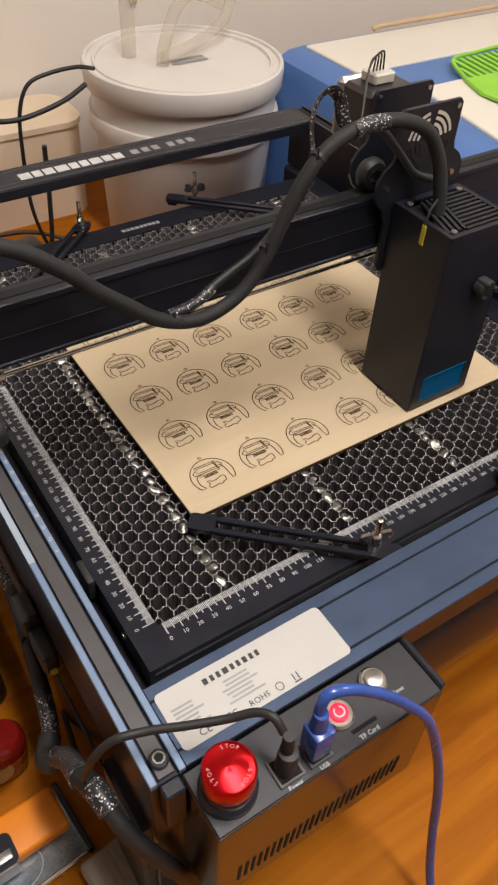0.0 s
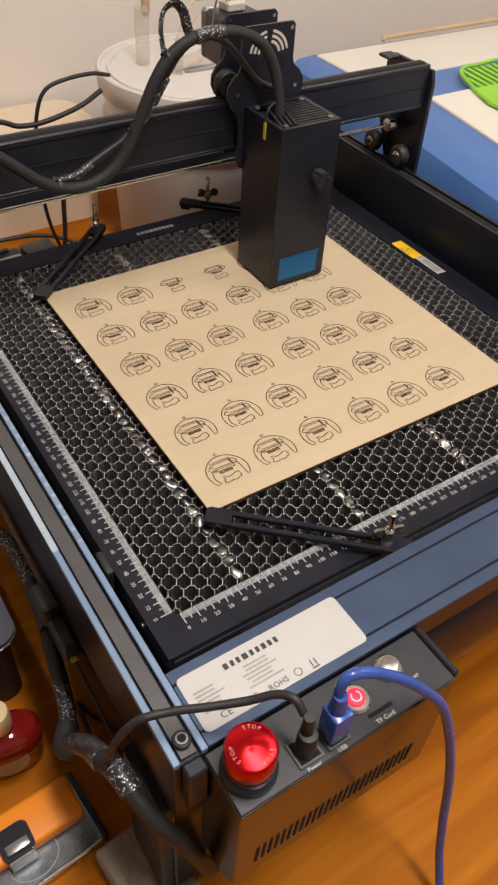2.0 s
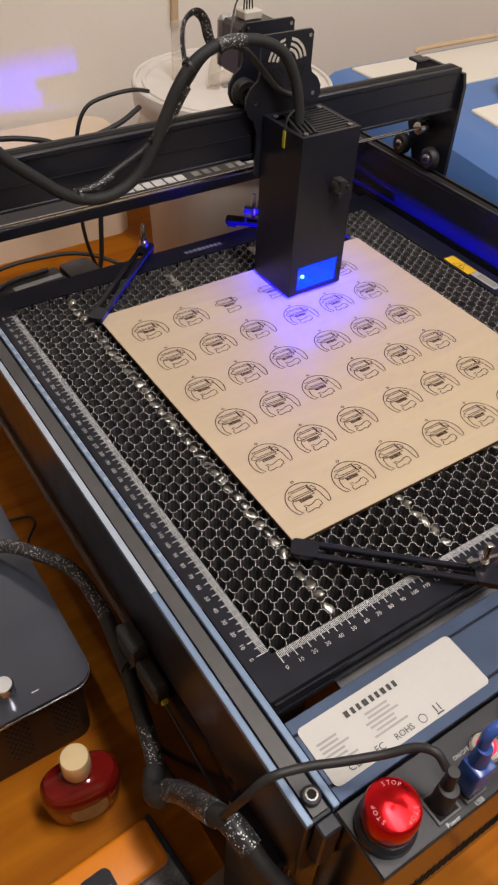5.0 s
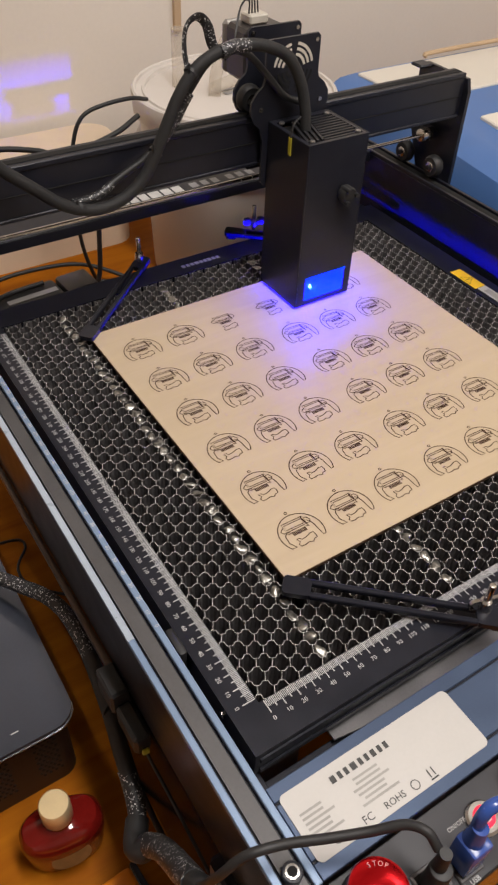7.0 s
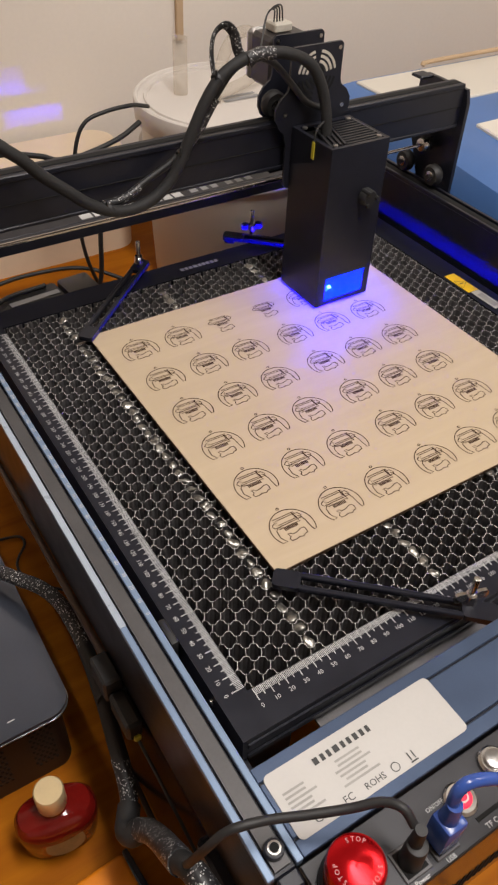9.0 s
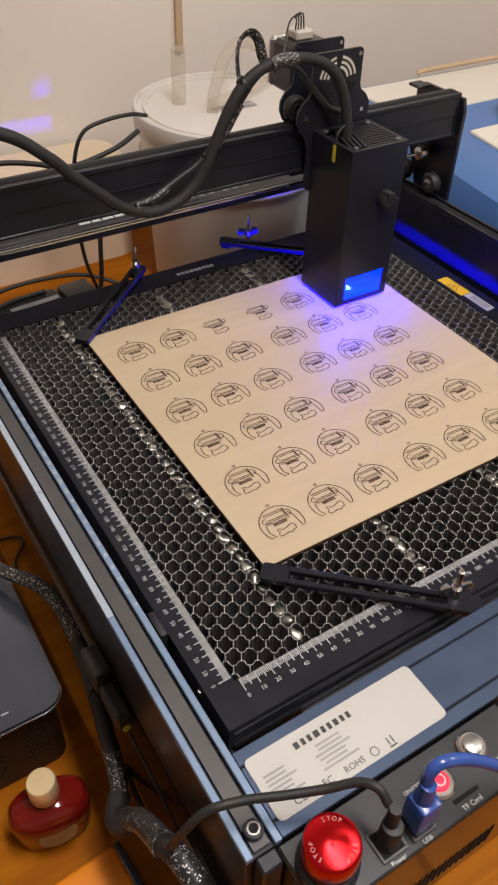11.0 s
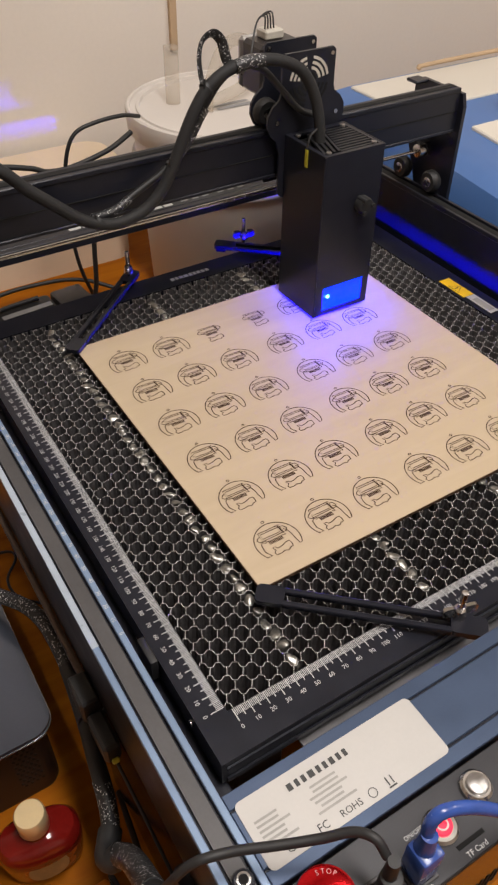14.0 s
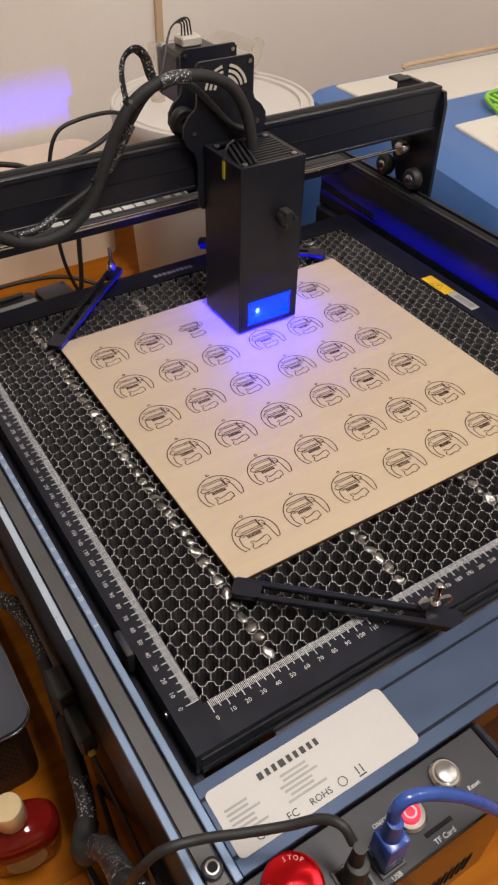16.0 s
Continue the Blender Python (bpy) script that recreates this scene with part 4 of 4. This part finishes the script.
# ---- cables at the machine ----
def cables():
    p = thing("power_cable", "thin black power cable plugged into the control box", "cable", (0, 0, 0))
    part("cord", tube([(-0.058, 0.06, 0.756), (-0.064, 0.02, 0.79), (-0.072, -0.030, 0.85), (-0.078, -0.064, 0.92), (-0.076, -0.079, 0.97), (-0.066, -0.083, 0.9885), (-0.051, -0.088, 0.991), (-0.035, -0.096, 0.993), (-0.019, -0.104, 0.996), (-0.008, -0.110, 1.001), (-0.003, -0.117, 1.003), (-0.0016, -0.1235, 0.998)], 0.0021, 10), M_RUBBER, p, smooth=True)
    part("strain_relief", cyl(-0.0014, -0.1268, 0.985, 1.001, 0.0034, 0.0026, 16, turn=None), M_RUBBER, p, smooth=True)
    part("plug", cyl(-0.0014, -0.1282, 0.9698, 0.988, 0.0054, 0.0048, 20, bevel=0.0008), M_RUBBER, p, smooth=True)
    u = thing("usb_cable", "blue translucent USB cable plugged into the control box", "cable", (0, 0, 0))
    part("cord", tube([(0.0145, -0.1265, 1.003), (0.016, -0.1255, 1.013), (0.021, -0.126, 1.0165), (0.031, -0.129, 1.0135), (0.045, -0.134, 1.003), (0.060, -0.140, 0.986), (0.073, -0.146, 0.965), (0.084, -0.153, 0.925), (0.091, -0.160, 0.88), (0.094, -0.168, 0.83), (0.094, -0.18, 0.785), (0.090, -0.20, 0.7545), (0.08, -0.25, 0.7535), (0.06, -0.30, 0.7535)], 0.0028, 12), M_USB, u, smooth=True)
    part("plug", box(0.0092, 0.0208, -0.1342, -0.1226, 0.9716, 0.994, 0.0018, seg=2), M_USB, u, smooth=True)
    part("boot", cyl(0.0148, -0.1275, 0.994, 1.006, 0.0046, 0.0034, 16), M_USB, u, smooth=True)
    w = thing("wiring_harness", "black braided wiring harness with heat-shrink sleeve beside the rail", "cable", (0, 0, 0))
    part("upper_braid", tube([(-0.135, 0.26, 0.842), (-0.110, 0.228, 0.845), (-0.092, 0.205, 0.856), (-0.080, 0.182, 0.864), (-0.0695, 0.165, 0.866), (-0.063, 0.146, 0.866), (-0.0615, 0.122, 0.865), (-0.062, 0.103, 0.865)], 0.0052, 12), M_BRAID, w, smooth=True)
    part("heat_shrink", tube([(-0.062, 0.105, 0.865), (-0.064, 0.085, 0.863), (-0.067, 0.062, 0.858), (-0.0705, 0.042, 0.850), (-0.0722, 0.030, 0.845)], 0.0055, 14), M_RUBBER, w, smooth=True)
    part("middle_braid", tube([(-0.0720, 0.034, 0.846), (-0.0735, 0.024, 0.842), (-0.0765, 0.012, 0.839), (-0.0800, 0.004, 0.839)], 0.0058, 12), M_BRAID, w, smooth=True)
    part("boot", tube([(-0.0790, 0.006, 0.839), (-0.0840, -0.002, 0.840), (-0.0868, -0.008, 0.843), (-0.0850, -0.013, 0.847), (-0.0800, -0.014, 0.852)], 0.0072, 14), M_RUBBER, w, "black rubber boot where the cables join", True)
    part("lower_braid", tube([(-0.0815, -0.013, 0.850), (-0.0775, -0.022, 0.862), (-0.0772, -0.036, 0.883), (-0.0780, -0.051, 0.905), (-0.0788, -0.064, 0.924)], 0.0068, 12), M_BRAID, w, smooth=True)
    part("joint", tube([(-0.0788, -0.063, 0.923), (-0.0775, -0.068, 0.928), (-0.0762, -0.073, 0.930)], 0.0060, 12), M_RUBBER, w, smooth=True)
    part("end_braid", tube([(-0.0764, -0.072, 0.930), (-0.0752, -0.079, 0.930), (-0.0738, -0.087, 0.927)], 0.0062, 12), M_BRAID, w, smooth=True)
    part("tail", tube([(-0.0740, -0.086, 0.9275), (-0.0705, -0.097, 0.918), (-0.0620, -0.108, 0.900), (-0.0520, -0.114, 0.870), (-0.0440, -0.114, 0.835), (-0.0360, -0.106, 0.795), (-0.0250, -0.095, 0.758)], 0.0047, 12), M_RUBBER, w, smooth=True)
    part("cable_tie", cyl(0, 0, -0.001, 0.001, 0.0062, n=16, turn=pose(-0.0655, 0.066, 0.862, 80, 0, 8)), M_RUBBER, w)
    part("tie_end", tube([(-0.066, 0.062, 0.866), (-0.060, 0.060, 0.872), (-0.054, 0.050, 0.868), (-0.055, 0.038, 0.860)], 0.0010, 6), M_RUBBER, w)
    part("thin_wire", tube([(-0.0635, 0.018, 0.888), (-0.0625, -0.02, 0.878), (-0.0620, -0.06, 0.866), (-0.0610, -0.09, 0.84)], 0.0010, 8), M_RUBBER, w, smooth=True)
    t = thing("thin_wire", "thin black wire curled on the table beside the speaker", "wire", (0, 0, 0))
    part("strand", tube([(-0.076, 0.326, 0.753), (-0.052, 0.32, 0.753), (-0.049, 0.308, 0.753), (-0.063, 0.289, 0.753), (-0.061, 0.265, 0.753), (-0.038, 0.24, 0.753)], 0.0013, 8), M_RUBBER, t, smooth=True)
    m = thing("limit_switch", "small black switch housing with pale end under the rail", "switch", (0, 0, 0))
    part("housing", box(-0.0705, -0.0587, 0.046, 0.068, 0.892, 0.912, 0.0015), M_RUBBER, m)
    part("body", box(-0.0690, -0.0587, 0.020, 0.046, 0.885, 0.902, 0.002), M_RUBBER, m)
    part("end", box(-0.0660, -0.0615, 0.0168, 0.0195, 0.888, 0.892, 0.0008), M_YTAG, m, "pale yellow end")


cables()


# ---- things on the table ----
def speaker():
    s = thing("desktop_speaker", "black box-shaped speaker with glossy lid and perforated front", "speaker", (0, 0, 0))
    x0, x1, y0, y1 = -0.33, -0.0815, 0.0855, 0.30
    part("case", slab(rounded(x0 + 0.002, x1 - 0.006, y0 + 0.008, y1 - 0.004, 0.012), ZT, 0.830), M_GRILLE, s)
    part("rim", slab(rounded(x0, x1, y0, y1, 0.016, 8), 0.830, 0.8318), M_STEEL, s, "thin bright metal edge")
    part("lid", slab(rounded(x0 + 0.0004, x1 - 0.0004, y0 + 0.0004, y1, 0.016, 8), 0.8319, 0.836), M_GLOSS, s)
    k = part("knob", lathe([(0.0072, 0), (0.0072, 0.0115), (0.0064, 0.013)], 36, at=(-0.139, 0.105, 0.836)), M_STEEL, s, "round metal knob with white top", True)
    part("knob_top", cyl(-0.139, 0.105, 0.849, 0.8494, 0.0060, n=32), M_WHITE, k)
    part("mark", bars([(-0.124, -0.119, 0.0965, 0.0973)], 0.8362, bmesh.new()), M_WHITE, s)
    h = bmesh.new()
    for i in range(34):
        for j in range(13):
            if (i // 4) % 2 == 0:
                cyl(0, 0, -0.0003, 0.0003, 0.0012, n=6, bm=h, turn=lying(-0.100 - 0.0042 * i - (0.002 if j % 2 else 0), y0 + 0.0079, 0.768 + 0.0042 * j, "y"))
    tagged(part("perforated_front", h, M_HOLE, s), kind="stuff")


speaker()


def flask():
    b = thing("liquor_bottle", "small flat red-brown glass bottle with champagne-coloured cap", "bottle", (-0.1170, 0.0470, ZT), -8)
    def oval(prof):
        bm = bmesh.new()
        rings, n = [], 40
        for rx, ry, z in prof:
            rings.append([bm.verts.new((rx * math.copysign(abs(math.cos(a)) ** 0.8, math.cos(a)), ry * math.copysign(abs(math.sin(a)) ** 0.8, math.sin(a)), z)) for a in (2 * math.pi * i / n for i in range(n))])
        for a, c in zip(rings, rings[1:]):
            for i in range(n):
                bm.faces.new((a[i], a[(i + 1) % n], c[(i + 1) % n], c[i]))
        bm.faces.new(rings[0][::-1]), bm.faces.new(rings[-1])
        return bm
    body = part("body", oval([(0.0270, 0.0160, 0.0302), (0.0272, 0.0162, 0.036), (0.0265, 0.0155, 0.043), (0.0235, 0.0135, 0.0475), (0.0140, 0.0105, 0.0500), (0.0085, 0.0085, 0.0515)]), M_BOTTLE, b, smooth=True)
    part("base", oval([(0.0215, 0.0120, 0.0), (0.0235, 0.0135, 0.002), (0.0250, 0.0145, 0.010), (0.0262, 0.0153, 0.020), (0.0270, 0.0160, 0.0300)]), M_AMBER, b, "clear amber glass base", True)
    part("neck", cyl(0, 0, 0.0515, 0.0570, 0.0082, n=32), M_AMBER, b, smooth=True)
    part("cap", lathe([(0.0095, 0.057), (0.0098, 0.0575), (0.0098, 0.0735), (0.0090, 0.0748)], 40), M_GOLD, b, smooth=True)
    lab = bmesh.new()
    slab([(0.013 * math.cos(a * math.pi / 12), 0.0095 * math.sin(a * math.pi / 12)) for a in range(24)], 0, 0.0008, lab, pose(0.001, -0.0158, 0.026, 74, 0, 0))
    part("label", lab, M_BROWN, body, "oval brown label")


flask()


def tin_and_case():
    c = thing("picture_tin", "flat glossy silver-blue picture tin with black end on the table", "tin", (-0.0815, -0.0405, ZT), 5)
    body = part("tin", box(-0.105, 0.0, 0.0, 0.050, 0, 0.0075, 0.0012), M_PICTURE, c)
    part("edge", box(-0.0015, 0.0025, -0.001, 0.054, 0, 0.0095, 0.0008), M_SHEET, c, "black end strip")
    part("rim", box(-0.105, -0.0018, -0.0022, 0.0006, 0.003, 0.0092, 0.0008), M_STEEL, c, "bright chrome rim")
    part("picture_ring", ribbon(arc(-0.045, 0.016, 0.017, 0.013, 0, 360, 30), 0.0008, 0.0079, bmesh.new(), True), M_FAINT, body)
    o = thing("orange_case", "bright orange plastic case with dark metal clip on the tin", "case", (-0.0885, 0.006, ZT + 0.0082), 3)
    part("shell", box(-0.112, 0.0, -0.029, 0.003, 0.0, 0.0125, 0.0035, seg=3), M_ORANGE, o, smooth=True)
    cl = part("clip", slab(rounded(-0.058, -0.036, -0.032, -0.010, 0.005), 0.0127, 0.0155), M_SHEET, o, "dark stamped metal clip")
    part("clip_arm", box(-0.055, -0.039, -0.029, -0.022, 0.0157, 0.0182, 0.001, seg=2), M_ALU, cl, "grey worn lever", True)
    part("clip_fold", box(-0.056, -0.038, -0.0345, -0.0318, 0.002, 0.0155, 0.0008), M_ALU, cl)


tin_and_case()


def block():
    b = thing("wood_block", "grey-brown worn wooden block under the machine's corner", "block", (-0.093, -0.050, ZT), 6)
    part("block", box(0.0, 0.045, -0.085, 0.0, 0, 0.020, 0.002), M_OLDWOOD, b)


block()


def pail():
    p = thing("plastic_pail", "white plastic pail with snap-on lid and vinyl hoses", "bucket", (0.392, 0.660, ZT))
    part("bucket", lathe([(0.1064, 0), (0.1083, 0.004), (0.1158, 0.160), (0.1160, 0.1605), (0.1226, 0.1625), (0.1232, 0.164), (0.1232, 0.181), (0.1222, 0.1835), (0.1182, 0.1840), (0.1180, 0.1850), (0.1188, 0.213)], 72), M_PAIL, p, smooth=True)
    part("lid", lathe([(0.1190, 0.2125), (0.1246, 0.2125), (0.1258, 0.214), (0.1272, 0.2335), (0.1262, 0.2385), (0.1240, 0.2400), (0.1216, 0.2392), (0.1206, 0.2362), (0.1140, 0.2355), (0.1132, 0.2380), (0.1100, 0.2380), (0.1092, 0.2345), (0.02, 0.2345)], 72), M_PAIL, p, smooth=True)
    part("lid_print", bars([(-0.03, 0.03, 0.0, 0.006), (-0.02, 0.03, -0.012, -0.004)], 0.2354, bmesh.new()), M_FAINT, p, "faint grey print as plain bars")
    part("pipe", cyl(-0.055, 0.04, 0.2352, 0.30, 0.009, n=20), M_TUBE, p, "short cloudy vinyl stub", True)
    part("hose", tube([(-0.035, -0.01, 0.236), (-0.02, 0.01, 0.255), (0.02, 0.05, 0.28), (0.06, 0.075, 0.285), (0.10, 0.07, 0.27)], 0.0075, 14), M_TUBE, p, "bent cloudy vinyl hose", True)
    part("hose", tube([(-0.035, -0.012, 0.246), (0.02, 0.005, 0.250), (0.075, 0.03, 0.262), (0.10, 0.05, 0.28)], 0.007, 14), M_TUBE, p, "bent cloudy vinyl hose", True)


pail()


def big_cutter():
    c = thing("laser_cutter", "large blue and cream laser cutter cabinet on the table", "laser cutter", (0, 0, 0))
    z = 0.985
    bm = bmesh.new()
    prof = [(0.505, ZT), (0.510, 0.940), (0.525, 0.975), (0.540, 0.983), (0.565, z), (1.20, z), (1.20, ZT)]
    loops = [[bm.verts.new((x, y, h - (drop if h > 0.9 else 0))) for x, h in prof] for y, drop in ((-0.02, 0.042), (0.447, 0.0), (0.64, 0.0))]
    for lo_, hi_ in zip(loops, loops[1:]):
        for i in range(7):
            bm.faces.new((lo_[i], lo_[(i + 1) % 7], hi_[(i + 1) % 7], hi_[i]))
    bm.faces.new(loops[0][::-1]), bm.faces.new(loops[-1])
    bmesh.ops.recalc_face_normals(bm, faces=bm.faces)
    part("cabinet", bm, M_CUTBLUE, c, smooth=True)
    part("rear_panel", box(0.562, 1.19, 0.521, 0.632, z - 0.002, z + 0.003, 0.0015), M_CUTWHITE, c, "cream enamelled rear panel")
    part("lid", box(0.598, 1.19, -0.452, 0.0, -0.002, 0.004, 0.0015, turn=pose(0, 0.447, z, 5.15, 0, 0)), M_CUTWHITE, c, "cream enamelled sloping lid")
    part("rear_lip", tube([(0.68, 0.634, z + 0.007), (0.70, 0.634, z + 0.010), (0.9, 0.634, z + 0.010), (1.19, 0.634, z + 0.010)], 0.003, 10), M_TAN, c)
    g = thing("green_mesh_scoop", "lime-green slotted plastic scoop lying on the cutter's lid", "scoop", (0, 0.447, z + 0.0035))
    g.matrix_world = pose(0, 0.447, z + 0.0035, 3.5, 0, 0) @ pose(0, -0.447, 0)
    part("rim", tube([(0.655, 0.40, 0.003), (0.668, 0.445, 0.003), (0.692, 0.490, 0.003), (0.74, 0.497, 0.003), (0.84, 0.505, 0.003)], 0.0025, 8), M_GREEN, g, smooth=True)
    for k in range(14):
        x = 0.678 + 0.0115 * k
        part("bar", box(x, x + 0.0055, 0.438, 0.452 + min(0.038, 0.014 + 3 * (x - 0.678)), 0.001, 0.004, 0.0005), M_GREEN, g)
    part("panel", slab([(0.662, 0.437), (0.653, 0.40), (0.664, 0.36), (0.70, 0.325), (0.76, 0.305), (0.84, 0.30), (0.84, 0.437)], 0.0008, 0.0042), M_GREEN, g)


big_cutter()


def back_clutter():
    c = thing("cardboard_bin", "tan cardboard bin with rounded corners behind the engraver", "bin", (0, 0, ZT))
    part("bin", slab(rounded(-0.42, 0.300, 0.778, 0.885, 0.03, 8), 0, 0.128), M_BIN, c, smooth=True)
    part("bin_rim", slab(rounded(-0.423, 0.303, 0.775, 0.888, 0.032, 8), 0.1282, 0.136), M_BIN, c, smooth=True)
    w = thing("black_cables", "loose black cables looped behind the engraver", "cable", (0, 0, 0))
    part("loop", tube([(0.262, 0.640, 1.000), (0.235, 0.625, 1.010), (0.200, 0.620, 1.010), (0.175, 0.620, 1.002), (0.162, 0.620, 0.978), (0.158, 0.622, 0.94), (0.160, 0.63, 0.86), (0.175, 0.64, 0.80), (0.20, 0.66, 0.755), (0.26, 0.64, 0.755)], 0.0023, 10), M_RUBBER, w, smooth=True)
    part("loop", tube([(0.250, 0.640, 0.984), (0.215, 0.625, 0.976), (0.170, 0.620, 0.968), (0.140, 0.620, 0.968), (0.120, 0.620, 0.976), (0.08, 0.62, 0.985), (0.03, 0.62, 0.985), (-0.05, 0.62, 0.96)], 0.0030, 10), M_RUBBER, w, smooth=True)
    part("loop", tube([(0.185, 0.625, 0.93), (0.183, 0.628, 0.86), (0.175, 0.632, 0.79), (0.14, 0.64, 0.7545), (0.08, 0.66, 0.7545)], 0.0030, 10), M_RUBBER, w, smooth=True)
    part("loop", tube([(-0.02, 0.70, 0.755), (0.06, 0.72, 0.775), (0.13, 0.715, 0.782), (0.19, 0.70, 0.778), (0.25, 0.66, 0.7545)], 0.0028, 10), M_RUBBER, w, smooth=True)
    part("loop", tube([(0.00, 0.66, 0.7545), (0.08, 0.68, 0.765), (0.16, 0.70, 0.762), (0.22, 0.68, 0.7545)], 0.0024, 10), M_RUBBER, w, smooth=True)
    part("white_lead", tube([(-0.10, 0.70, 0.754), (0.0, 0.695, 0.770), (0.05, 0.68, 0.768), (0.085, 0.66, 0.7535)], 0.0026, 10), M_CREAMWIRE, w, "cream-coloured lead", True)
    a = thing("power_brick", "black power adapter standing on edge behind the bed", "power adapter", (0.060, 0.560, ZT), 4)
    part("brick", box(-0.16, 0.045, -0.022, 0.022, 0, 0.096, 0.005, seg=2), M_RUBBER, a, smooth=True)
    part("plug", box(0.0455, 0.084, -0.018, 0.018, 0, 0.099, 0.004, seg=2), M_MOTOR, a, "dark grey plug block", True)
    part("sticker", box(-0.018, 0.040, -0.006, 0.002, 0.0962, 0.0966), M_FAINT, a)
    part("lead", tube([(-0.14, 0.0, 0.096), (-0.10, -0.012, 0.104), (-0.05, -0.010, 0.103), (-0.015, 0.010, 0.0995), (0.03, 0.012, 0.0992)], 0.0028, 10), M_RUBBER, a, smooth=True)


back_clutter()



# ---- what moves: the gantry along the rails, the head along the beam, the laser spot with the head ----
HEAD_ROWS = [
    (0, 0.2524, 0.0614), (0.5, 0.2511, 0.1126), (1, 0.2496, 0.1638), (1.5, 0.2468, 0.2123), (2, 0.2457, 0.2652),
    (2.5, 0.2442, 0.2827), (3, 0.2421, 0.2908), (3.5, 0.2376, 0.2950), (4, 0.2261, 0.2959), (6.5, 0.2221, 0.2980),
    (7, 0.2347, 0.3006), (7.5, 0.2444, 0.2929), (8, 0.2488, 0.2820), (8.5, 0.2550, 0.2800), (9, 0.2576, 0.2930),
    (11.5, 0.2859, 0.2844), (12, 0.2838, 0.2914), (12.5, 0.2796, 0.2983), (13, 0.2669, 0.2969), (13.5, 0.2627, 0.2917),
    (14, 0.2607, 0.2864), (14.5, 0.2567, 0.2767), (15, 0.2174, 0.2797), (15.5, 0.2014, 0.2758), (16, 0.2005, 0.2870),
]


def motions():
    walk(GANTRY, [(t, pose(0, y, 0)) for t, x, y in HEAD_ROWS])
    walk(HEAD, [(t, pose(x, y, 0)) for t, x, y in HEAD_ROWS])
    # the hose slackens to one side when the head runs far over
    walk(HOSE, [(t, pose(dx, 0, dz)) for t, dx, dz in ((0, 0, 0), (6.5, 0.002, 0), (9, 0, 0), (14.5, 0, 0), (15, 0.008, -0.004), (15.5, 0.014, -0.007), (16, 0.014, -0.007))])
    # the light burns at the wood while engraving, and sits back in the nozzle during travel
    rows = []
    for t, x, y in HEAD_ROWS:
        off = t <= 2.0 or t == 15.0
        rows.append((t, pose(x + 0.036, y + 0.026, 0.9516 if off else 0.9239)))
    rows.insert(5, (2.2, pose(0.2451 + 0.036, 0.2722 + 0.026, 0.9516)))
    rows.insert(6, (2.3, pose(0.2448 + 0.036, 0.2757 + 0.026, 0.9239)))
    walk(SPOT, rows)


motions()
